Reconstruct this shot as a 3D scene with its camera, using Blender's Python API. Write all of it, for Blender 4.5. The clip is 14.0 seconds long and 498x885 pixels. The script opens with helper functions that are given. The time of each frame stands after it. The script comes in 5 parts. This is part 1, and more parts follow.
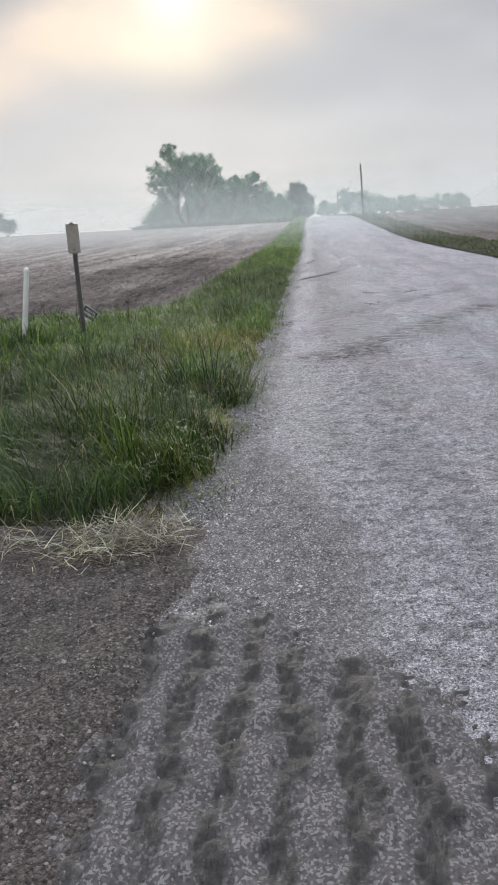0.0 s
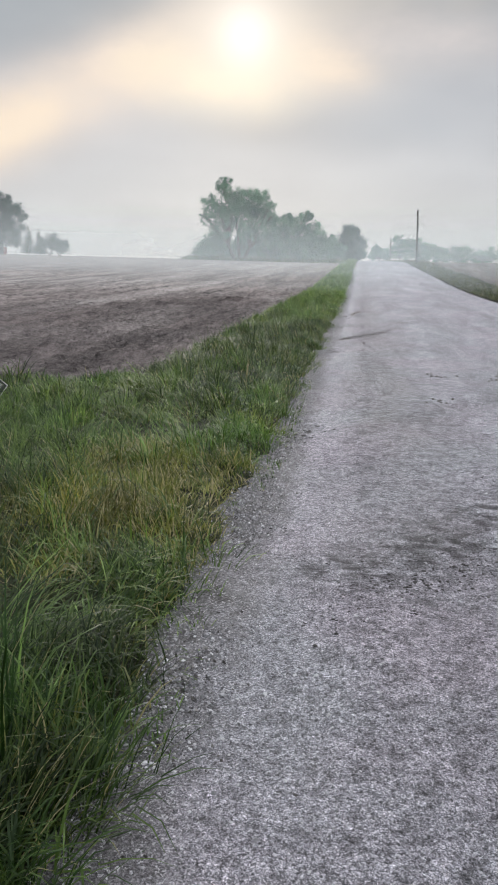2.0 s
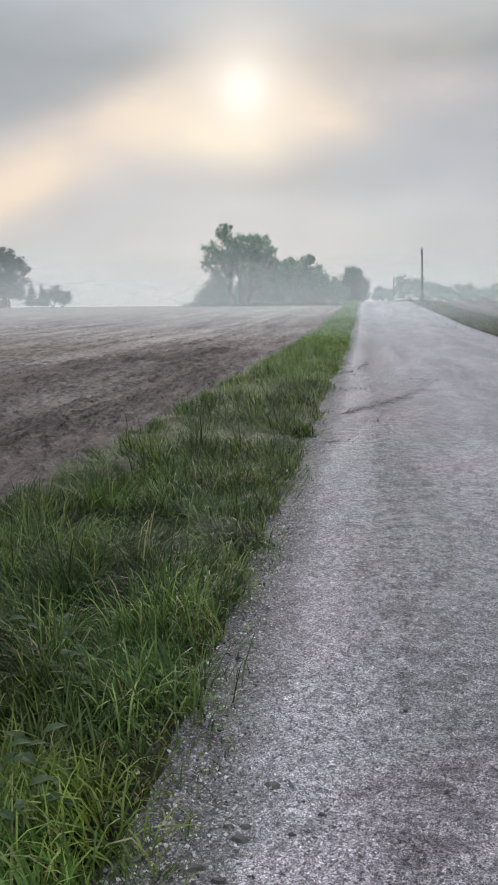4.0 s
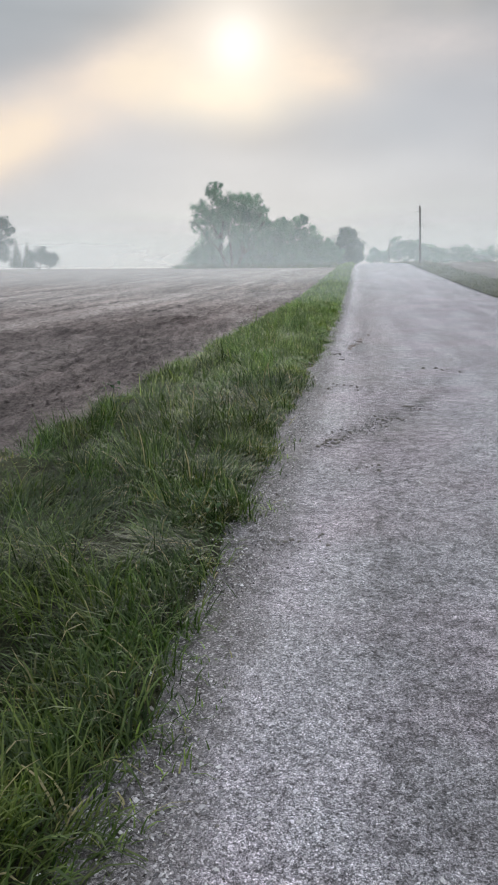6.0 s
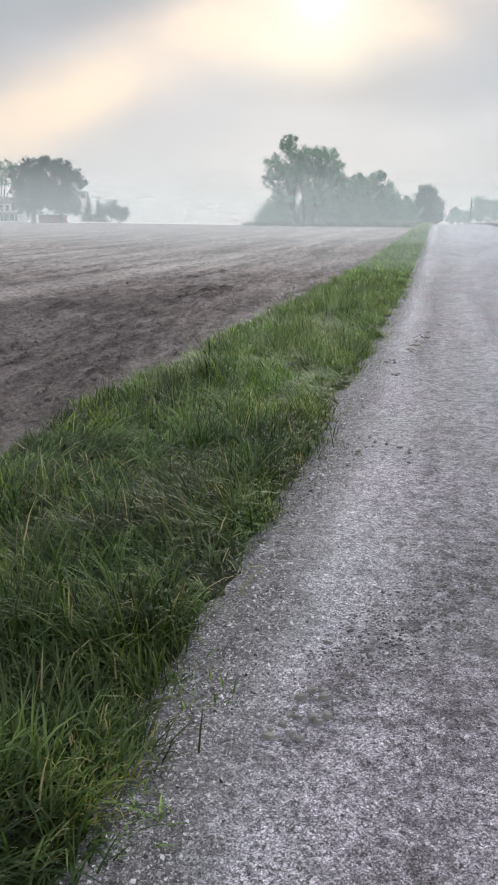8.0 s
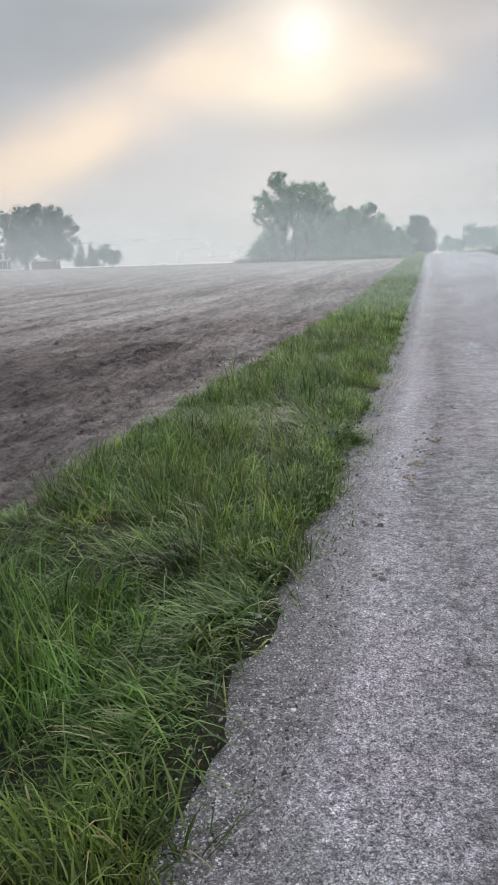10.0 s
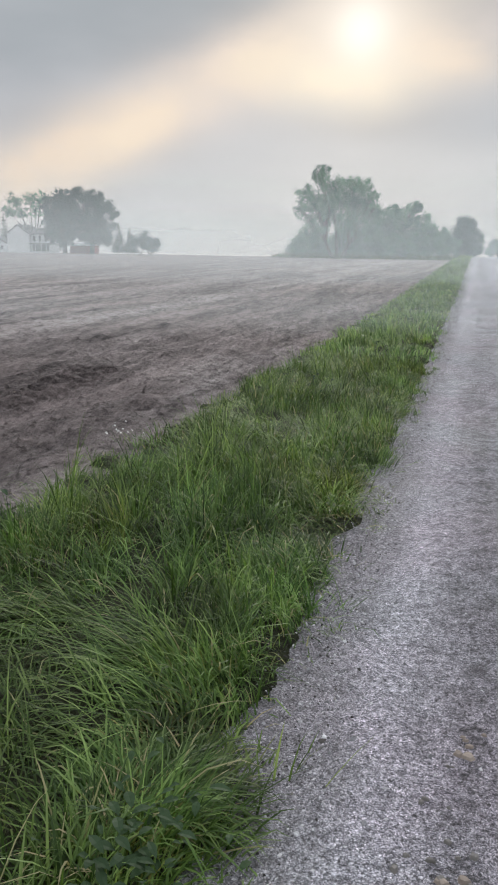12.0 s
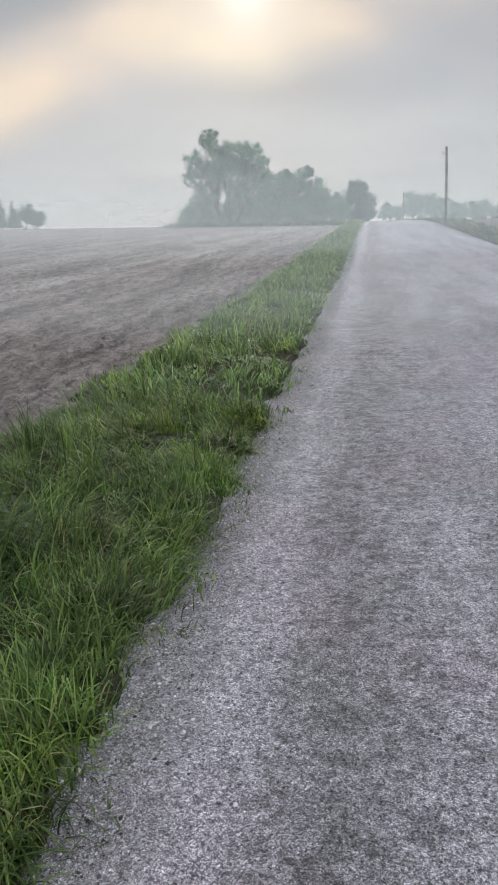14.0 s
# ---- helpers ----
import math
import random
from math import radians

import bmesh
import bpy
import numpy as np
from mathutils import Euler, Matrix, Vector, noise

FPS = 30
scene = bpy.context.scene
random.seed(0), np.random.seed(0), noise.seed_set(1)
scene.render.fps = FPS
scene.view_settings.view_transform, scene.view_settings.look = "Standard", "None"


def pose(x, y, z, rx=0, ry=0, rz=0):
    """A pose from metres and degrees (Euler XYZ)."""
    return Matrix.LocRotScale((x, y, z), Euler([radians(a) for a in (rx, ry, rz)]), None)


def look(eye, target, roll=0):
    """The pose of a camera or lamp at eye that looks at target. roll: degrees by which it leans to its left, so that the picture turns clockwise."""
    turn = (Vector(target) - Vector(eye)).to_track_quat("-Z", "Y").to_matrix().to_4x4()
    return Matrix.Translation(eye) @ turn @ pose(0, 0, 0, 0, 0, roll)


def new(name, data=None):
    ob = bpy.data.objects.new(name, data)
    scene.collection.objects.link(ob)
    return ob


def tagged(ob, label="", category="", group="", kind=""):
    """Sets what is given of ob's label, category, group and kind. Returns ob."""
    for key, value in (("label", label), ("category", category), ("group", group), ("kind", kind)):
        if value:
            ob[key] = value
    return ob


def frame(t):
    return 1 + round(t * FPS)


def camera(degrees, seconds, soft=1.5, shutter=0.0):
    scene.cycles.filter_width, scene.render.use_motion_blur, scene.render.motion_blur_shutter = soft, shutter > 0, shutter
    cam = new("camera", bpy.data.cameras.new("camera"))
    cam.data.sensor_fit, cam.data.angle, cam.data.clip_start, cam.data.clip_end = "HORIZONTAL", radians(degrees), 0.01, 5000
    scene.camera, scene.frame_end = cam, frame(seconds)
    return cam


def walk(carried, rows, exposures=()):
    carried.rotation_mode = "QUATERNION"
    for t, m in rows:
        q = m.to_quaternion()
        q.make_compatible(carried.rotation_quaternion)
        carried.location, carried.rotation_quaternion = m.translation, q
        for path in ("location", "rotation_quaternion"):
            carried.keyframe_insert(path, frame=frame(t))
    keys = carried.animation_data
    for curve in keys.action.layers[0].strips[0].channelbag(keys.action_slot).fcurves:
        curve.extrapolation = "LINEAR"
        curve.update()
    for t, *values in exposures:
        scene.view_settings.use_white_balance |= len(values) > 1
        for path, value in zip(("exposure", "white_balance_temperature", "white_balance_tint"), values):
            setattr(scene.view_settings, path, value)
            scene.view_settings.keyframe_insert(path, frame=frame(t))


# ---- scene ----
cam = camera(37.2, 14.0, soft=1.9)

PATH = [
    (0, (0.503, 0.848, 1.203), (0.316, 2.758, 0.641), -3.6),
    (0.4, (0.535, 1.703, 1.209), (0.18, 3.574, 0.597), -4.4),
    (0.5, (0.541, 1.913, 1.209), (0.178, 3.775, 0.575), -3.5),
    (1, (0.555, 2.946, 1.235), (0.166, 4.808, 0.616), -2.5),
    (1.5, (0.564, 3.897, 1.255), (0.329, 5.819, 0.754), 0.0),
    (2, (0.532, 4.786, 1.229), (0.256, 6.71, 0.757), 1.0),
    (2.5, (0.529, 5.723, 1.224), (0.266, 7.633, 0.695), -1.7),
    (3, (0.468, 6.713, 1.262), (0.172, 8.657, 0.897), 0.8),
    (3.2, (0.462, 7.109, 1.263), (0.125, 9.056, 0.957), -0.5),
    (5.3, (0.528, 11.252, 1.195), (0.272, 13.179, 0.726), -0.6),
    (5.5, (0.529, 11.616, 1.194), (0.276, 13.545, 0.73), -0.5),
    (6, (0.498, 12.446, 1.186), (0.211, 14.373, 0.732), -0.9),
    (6.5, (0.507, 13.246, 1.183), (0.164, 15.16, 0.713), -1.9),
    (7, (0.483, 14.071, 1.209), (0.056, 15.969, 0.745), -0.9),
    (7.5, (0.535, 14.928, 1.244), (0.096, 16.808, 0.723), -0.5),
    (8, (0.57, 15.833, 1.241), (0.113, 17.699, 0.684), 0.2),
    (8.5, (0.544, 16.722, 1.215), (0.112, 18.601, 0.684), -0.6),
    (10.8, (0.461, 21.002, 1.31), (-0.028, 22.887, 0.853), -2.9),
    (11, (0.458, 21.381, 1.306), (-0.025, 23.265, 0.842), -1.9),
    (11.5, (0.453, 22.355, 1.32), (-0.08, 24.225, 0.853), -0.7),
    (12, (0.464, 23.381, 1.339), (-0.089, 25.242, 0.858), 0.5),
    (12.5, (0.528, 24.412, 1.341), (0.055, 26.277, 0.795), -0.1),
    (13, (0.62, 25.444, 1.351), (0.205, 27.309, 0.759), -0.4),
    (13.5, (0.624, 26.436, 1.34), (0.26, 28.311, 0.748), -0.8),
    (14, (0.675, 27.445, 1.374), (0.361, 29.34, 0.817), -1.4),
]
walk(cam, [(t, look(eye, target, roll)) for t, eye, target, roll in PATH],
     [(0.0, 0.05), (2.0, 0.0), (5.5, -0.15), (6.0, -0.02), (7.4, -0.16), (8.0, 0.12), (8.6, 0.16), (10.8, -0.1), (11.8, -0.1), (12.5, 0.04), (13.0, -0.12), (13.5, 0.02), (14.0, -0.12)])

# ---- world, sun ----
SUN_AZ, SUN_EL = radians(8.9), radians(15.2)
SUN_DIR = Vector((-math.sin(SUN_AZ) * math.cos(SUN_EL), math.cos(SUN_AZ) * math.cos(SUN_EL), math.sin(SUN_EL)))


class Nodes:
    """Short hand for wiring a node tree."""

    def __init__(self, tree):
        self.t = tree
        tree.nodes.clear()

    def add(self, kind, ins=None, operation=None, clamp=False, blend=None, easing=None):
        n = self.t.nodes.new(kind)
        if operation:
            n.operation = operation
        if clamp:
            n.use_clamp = True
        if blend:
            n.data_type, n.blend_type = "RGBA", blend
        if easing:
            n.interpolation_type = easing
        for k, v in (ins or {}).items():
            if isinstance(v, bpy.types.NodeSocket):
                self.t.links.new(v, n.inputs[k])
            else:
                n.inputs[k].default_value = v
        return n

    def math(self, op, a, b=0.0, c=0.0, clamp=False):
        return self.add("ShaderNodeMath", {0: a, 1: b, 2: c}, operation=op, clamp=clamp).outputs[0]

    def mix(self, fac, a, b, kind="MIX"):
        return self.add("ShaderNodeMix", {0: fac, 6: a, 7: b}, blend=kind).outputs[2]

    def ramp(self, fac, stops, smooth=False):
        n = self.add("ShaderNodeValToRGB", {0: fac})
        r = n.color_ramp
        r.interpolation = "EASE" if smooth else "LINEAR"
        while len(r.elements) < len(stops):
            r.elements.new(0.5)
        for e, (p, c) in zip(r.elements, stops):
            e.position = p
            e.color = (*c, 1) if isinstance(c, tuple) else (c, c, c, 1)
        return n.outputs[0]

    def noise(self, vec, scale, detail=4.0, rough=0.55, out=0, distortion=0.0):
        return self.add("ShaderNodeTexNoise", {"Vector": vec, "Scale": scale, "Detail": detail, "Roughness": rough, "Distortion": distortion}).outputs[out]

    def mapped(self, vec, scale=(1, 1, 1), rot=(0, 0, 0), loc=(0, 0, 0)):
        return self.add("ShaderNodeMapping", {"Vector": vec, "Scale": scale, "Rotation": rot, "Location": loc}).outputs[0]

    def bump(self, height, strength, dist, normal=None):
        ins = {"Height": height, "Strength": strength, "Distance": dist}
        if normal is not None:
            ins["Normal"] = normal
        return self.add("ShaderNodeBump", ins).outputs[0]


world = bpy.data.worlds.new("overcast_dawn")
scene.world = world
world.use_nodes = True
N = Nodes(world.node_tree)
way = N.add("ShaderNodeTexCoord").outputs["Generated"]
sky = N.add("ShaderNodeTexSky")
sky.sky_type, sky.sun_disc, sky.sun_elevation, sky.sun_rotation, sky.dust_density = "NISHITA", False, SUN_EL, -SUN_AZ, 1.0
sky_low = N.mix(1.0, sky.outputs[0], (0.06, 0.065, 0.075, 1), "MULTIPLY")
height = N.add("ShaderNodeSeparateXYZ", {0: way}).outputs[2]
grey = N.ramp(height, [(0.0, (0.655, 0.665, 0.69)), (0.06, (0.62, 0.622, 0.648)), (0.13, (0.57, 0.577, 0.607)), (0.2, (0.515, 0.528, 0.562)), (0.29, (0.42, 0.445, 0.47)), (0.42, (0.74, 0.78, 0.84)), (0.75, (1.6, 1.65, 1.73)), (1.0, (1.9, 1.96, 2.05))])
# soft cloud shapes, lying along the horizon
cloud = N.noise(N.mapped(way, (3.0, 3.0, 9.0)), 1.3, 3.0, 0.5)
grey = N.mix(0.45, grey, N.ramp(cloud, [(0.3, 0.25), (0.7, 0.8)]), "SOFT_LIGHT")
# the bright rift in the cloud, from the sun down to the left
band_far = Vector((-math.sin(radians(28)) * math.cos(radians(8.8)), math.cos(radians(28)) * math.cos(radians(8.8)), math.sin(radians(8.8))))
band_normal = SUN_DIR.cross(band_far).normalized()
across = N.add("ShaderNodeVectorMath", {0: way, 1: band_normal}, operation="DOT_PRODUCT").outputs["Value"]
wobble = N.math("MULTIPLY_ADD", N.noise(N.mapped(way, (1, 1, 2)), 5.0, 2.0), 0.06, -0.03)
across = N.math("ADD", across, wobble)
band = N.math("EXPONENT", N.math("MULTIPLY", N.math("MULTIPLY", across, across), -1 / 0.046**2))
near = N.add("ShaderNodeVectorMath", {0: way, 1: SUN_DIR}, operation="DOT_PRODUCT").outputs["Value"]
near = N.math("MINIMUM", near, 1.0)
away2 = N.math("MULTIPLY", N.math("SUBTRACT", 1.0, near), 2.0)
band = N.math("MULTIPLY", band, N.math("EXPONENT", N.math("MULTIPLY", away2, -1 / 0.62**2)))
patches = N.math("MULTIPLY_ADD", N.noise(N.mapped(way, (1, 1, 1.6)), 7.5, 2.0), 2.4, -0.3, clamp=True)
band = N.math("MULTIPLY", band, patches)
halo = N.math("EXPONENT", N.math("MULTIPLY", away2, -1 / 0.078**2))
core = N.math("EXPONENT", N.math("MULTIPLY", away2, -1 / 0.029**2))
col = N.mix(N.math("MULTIPLY", band, 0.25), grey, (1.0, 0.86, 0.69, 1))
col = N.mix(N.math("MULTIPLY", halo, 0.5), col, (1.06, 0.95, 0.79, 1))
sx, sy, sz = N.add("ShaderNodeSeparateXYZ", {0: way}).outputs[:3]
az_deg = N.math("MULTIPLY", N.math("ARCTAN2", N.math("MULTIPLY", sx, -1.0), sy), 57.2958)
el_deg = N.math("MULTIPLY", N.math("ARCSINE", sz), 57.2958)
ragged = N.noise(N.mapped(way, (1, 1, 1.8)), 9.0, 4.0, 0.6)
drift = N.math("ADD", N.math("MULTIPLY_ADD", cloud, 1.2, -0.6), N.math("MULTIPLY_ADD", ragged, 1.8, -0.9))
for az, el, wide, high, slope, amount, tint in (
        (29.0, 15.5, 9.0, 3.4, -0.25, 0.65, (0.40, 0.435, 0.465, 1)),
        (-2.0, 10.0, 5.5, 2.6, 0.1, 0.45, (0.50, 0.54, 0.59, 1)),
        (-3.5, 14.8, 6.5, 1.6, 0.05, 0.6, (0.80, 0.72, 0.69, 1)),
        (19.0, 11.8, 10.0, 2.6, -0.42, 0.9, (0.84, 0.725, 0.665, 1)),
        (31.0, 6.2, 6.5, 2.5, -0.4, 0.9, (0.95, 0.775, 0.62, 1)),
        (24.2, 9.4, 4.6, 1.9, -0.42, 0.9, (1.0, 0.835, 0.66, 1)),
        (15.3, 13.3, 3.8, 1.8, -0.25, 0.75, (0.97, 0.83, 0.66, 1)),
        (4.2, 13.6, 4.2, 1.9, 0.2, 0.8, (0.97, 0.81, 0.66, 1)),
        (10.2, 12.6, 5.0, 2.2, 0.0, 0.9, (1.04, 0.91, 0.72, 1))):
    da = N.math("SUBTRACT", az_deg, az)
    de = N.math("SUBTRACT", N.math("SUBTRACT", el_deg, el), N.math("MULTIPLY", da, slope))
    da, de = N.math("DIVIDE", da, wide), N.math("DIVIDE", de, high)
    dist = N.math("ADD", N.math("ADD", N.math("MULTIPLY", da, da), N.math("MULTIPLY", de, de)), drift)
    col = N.mix(N.math("MULTIPLY", N.math("EXPONENT", N.math("MULTIPLY", N.math("MAXIMUM", dist, 0.0), -1.0)), amount), col, tint)
glow = N.math("EXPONENT", N.math("MULTIPLY", away2, -1 / 0.062**2))
col = N.mix(N.math("MULTIPLY", glow, 0.5), col, (1.1, 1.0, 0.88, 1))
col = N.mix(N.math("MULTIPLY", core, 0.8), col, (1.22, 1.17, 1.08, 1))
col = N.mix(0.06, col, sky_low)
N.add("ShaderNodeOutputWorld", {0: N.add("ShaderNodeBackground", {0: col, 1: 1.0}).outputs[0]})

sun_data = bpy.data.lights.new("sun", "SUN")
sun_data.energy, sun_data.angle, sun_data.color = 1.1, radians(14), (1.0, 0.94, 0.86)
new("sun", sun_data).matrix_world = look(SUN_DIR * 100, (0, 0, 0))

# ---- materials ----


def material(name):
    m = bpy.data.materials.new(name)
    m.use_nodes = True
    return m, Nodes(m.node_tree)


def finish(N, color, rough=0.9, normal=None, spec=0.3, metallic=0.0, extra=None):
    ins = {"Base Color": color, "Roughness": rough, "Specular IOR Level": spec, "Metallic": metallic}
    if normal is not None:
        ins["Normal"] = normal
    sh = N.add("ShaderNodeBsdfPrincipled", ins).outputs[0]
    if extra is not None:
        sh = N.add("ShaderNodeMixShader", {0: extra[0], 1: sh, 2: extra[1]}).outputs[0]
    N.add("ShaderNodeOutputMaterial", {0: sh})


def make_road(name, tint, margin, stains=(), size=1.0):
    """Chip seal: angular chips, worn wheel paths, damp blots, a gritty margin. stains: mud smeared along lines (x0, y0, x1, y1, half width, amount)."""
    m, N = material(name)
    p = N.add("ShaderNodeNewGeometry").outputs["Position"]
    jig = N.add("ShaderNodeVectorMath", {0: N.noise(p, 70.0, 3.0, out=1), 1: (0.02, 0.02, 0.02)}, operation="MULTIPLY").outputs[0]
    pj = N.add("ShaderNodeVectorMath", {0: p, 1: jig}, operation="ADD").outputs[0]
    stones = N.add("ShaderNodeTexVoronoi", {"Vector": pj, "Scale": 225.0 / size, "Randomness": 1.0})
    fine = N.add("ShaderNodeTexVoronoi", {"Vector": pj, "Scale": 420.0 / size, "Randomness": 1.0})
    tone = N.add("ShaderNodeSeparateColor", {0: stones.outputs["Color"]}).outputs[0]
    tone2 = N.add("ShaderNodeSeparateColor", {0: fine.outputs["Color"]}).outputs[0]
    grain = N.ramp(tone, [(0.0, (0.03, 0.03, 0.034)), (0.3, (0.15, 0.153, 0.168)), (0.62, (0.33, 0.337, 0.362)), (0.88, (0.55, 0.56, 0.59)), (1.0, (0.78, 0.79, 0.81))])
    grain = N.mix(0.46, grain, N.ramp(tone2, [(0.0, (0.03, 0.031, 0.036)), (0.55, (0.235, 0.24, 0.262)), (1.0, (0.68, 0.69, 0.72))]))
    gap = N.ramp(stones.outputs["Distance"], [(0.42, 1.0), (0.82, 0.32)])
    grain = N.mix(1.0, grain, gap, "MULTIPLY")
    # pockets where the chips are lost or fines have settled
    pocket = N.noise(p, 30.0, 5.0, 0.7)
    col = N.mix(1.0, grain, N.ramp(pocket, [(0.36, 0.55), (0.48, 0.96), (0.62, 1.3)]), "MULTIPLY")
    pits = N.noise(p, 80.0, 3.0, 0.6)
    col = N.mix(1.0, col, N.ramp(pits, [(0.34, 0.3), (0.45, 1.0)]), "MULTIPLY")
    # lengthwise wheel bands and blotches of fines and damp
    bands = N.noise(N.mapped(p, (1.3, 0.035, 1.0)), 1.6, 3.0)
    blot = N.noise(N.mapped(p, (1.0, 0.35, 1.0)), 1.7, 5.0, 0.6)
    damp = N.ramp(N.math("MULTIPLY_ADD", bands, 0.6, N.math("MULTIPLY", blot, 0.4)), [(0.38, 0.84), (0.5, 1.0), (0.62, 1.12)])
    col = N.mix(1.0, col, damp, "MULTIPLY")
    worn = N.noise(N.mapped(p, (1.0, 0.22, 1.0)), 2.4, 4.0, 0.6)
    col = N.mix(1.0, col, N.ramp(worn, [(0.40, 0.86), (0.52, 1.0), (0.62, 1.06)]), "MULTIPLY")
    mauve = N.noise(p, 0.8, 3.0)
    col = N.mix(N.ramp(mauve, [(0.42, 0.0), (0.62, 0.6)]), col, N.mix(1.0, col, (1.09, 0.95, 1.0, 1), "MULTIPLY"))
    # pale swept strip near the edge, darker worn wheel path beside it
    x, y = N.add("ShaderNodeSeparateXYZ", {0: p}).outputs[:2]
    sway = N.math("MULTIPLY_ADD", N.noise(N.mapped(p, (1.0, 0.3, 1.0)), 1.5, 4.0, 0.6), 0.5, -0.25)
    track = N.math("MULTIPLY", N.math("ADD", x, sway), 1 / 3.0, clamp=True)
    col = N.mix(1.0, col, N.ramp(track, [(0.0, 1.0), (0.07, 1.14), (0.12, 1.06), (0.2, 0.82), (0.3, 0.84), (0.42, 1.0), (0.8, 1.04), (1.0, 1.0)]), "MULTIPLY")
    clots = N.ramp(N.noise(p, 9.0, 5.0, 0.72), [(0.40, 0.58), (0.5, 1.0), (0.62, 1.12)])
    col = N.mix(N.ramp(track, [(0.08, 0.25), (0.2, 0.95), (0.5, 0.5)]), col, N.mix(1.0, col, clots, "MULTIPLY"))
    # dark gritty margin, ragged, next to the verge
    edge = N.math("ADD", x, N.math("MULTIPLY_ADD", N.noise(p, 3.2, 6.0, 0.7), 0.44, -0.22))
    entrance = N.add("ShaderNodeMapRange", {0: y, 1: 3.4, 2: 5.2, 3: 0.42, 4: 0.0}, easing="SMOOTHSTEP").outputs[0]
    edge = N.math("SUBTRACT", edge, entrance)
    thin = N.add("ShaderNodeMapRange", {0: y, 1: 20.5, 2: 24.0, 3: 1.0, 4: 0.65}, easing="SMOOTHSTEP").outputs[0]
    gritty = N.mix(1.0, grain, N.ramp(N.noise(p, 14.0, 4.0, 0.7), [(0.36, (0.14, 0.13, 0.122)), (0.64, (0.75, 0.73, 0.715))]), "MULTIPLY")
    coarse = N.add("ShaderNodeTexVoronoi", {"Vector": pj, "Scale": 170.0, "Randomness": 1.0})
    speck = N.ramp(N.add("ShaderNodeSeparateColor", {0: coarse.outputs["Color"]}).outputs[1], [(0.0, (0.012, 0.011, 0.011)), (0.5, (0.045, 0.042, 0.041)), (0.84, (0.16, 0.157, 0.157)), (1.0, (0.62, 0.62, 0.63))])
    gritty = N.mix(0.5, gritty, speck)
    col = N.mix(N.math("MULTIPLY", N.ramp(edge, [(0.04, 0.98), (0.14, 0.78), (0.3, 0.0)], True), N.math("MULTIPLY", thin, margin)), col, gritty)
    # mud smeared by tyres
    if stains:
        smear = N.ramp(N.noise(N.mapped(p, (1.0, 1.6, 1.0)), 9.0, 4.0, 0.62), [(0.40, 0.0), (0.58, 1.0)])
        flat = N.add("ShaderNodeVectorMath", {0: p, 1: (1, 1, 0)}, operation="MULTIPLY").outputs[0]
        for x0, y0, x1, y1, half, amount in stains:
            a, b = Vector((x0, y0, 0)), Vector((x1, y1, 0))
            along = (b - a).normalized()
            rel = N.add("ShaderNodeVectorMath", {0: flat, 1: a}, operation="SUBTRACT").outputs[0]
            s = N.add("ShaderNodeVectorMath", {0: rel, 1: along}, operation="DOT_PRODUCT").outputs["Value"]
            d = N.add("ShaderNodeVectorMath", {0: rel, 1: Vector((-along.y, along.x, 0))}, operation="DOT_PRODUCT").outputs["Value"]
            d = N.math("MULTIPLY", d, 1 / half)
            body = N.math("EXPONENT", N.math("MULTIPLY", N.math("MULTIPLY", d, d), -1.0))
            lugs = N.math("MULTIPLY_ADD", N.math("SINE", N.math("MULTIPLY_ADD", s, 42.0, N.math("MULTIPLY", d, 2.2))), 0.2, 0.8)
            ends = N.math("MULTIPLY", N.add("ShaderNodeMapRange", {0: s, 1: -0.1, 2: 0.25, 3: 0.0, 4: 1.0}, easing="SMOOTHSTEP").outputs[0], N.add("ShaderNodeMapRange", {0: s, 1: (b - a).length - 0.4, 2: (b - a).length + 0.1, 3: 1.0, 4: 0.0}, easing="SMOOTHSTEP").outputs[0])
            mask = N.math("MULTIPLY", N.math("MULTIPLY", N.math("MULTIPLY", body, ends), N.math("MULTIPLY", smear, lugs)), amount, clamp=True)
            col = N.mix(mask, col, N.mix(1.0, col, (0.24, 0.23, 0.24, 1), "MULTIPLY"))
    col = N.mix(1.0, col, (*tint, 1), "MULTIPLY")
    h = N.math("MULTIPLY_ADD", stones.outputs["Distance"], -1.0, N.math("MULTIPLY", tone, 0.6))
    nrm = N.bump(h, 0.9, 0.006)
    nrm = N.bump(N.noise(p, 14.0, 5.0, 0.65), 0.45, 0.02, nrm)
    finish(N, col, N.ramp(blot, [(0.3, 0.62), (0.7, 0.85)]), nrm, 0.35)
    return m


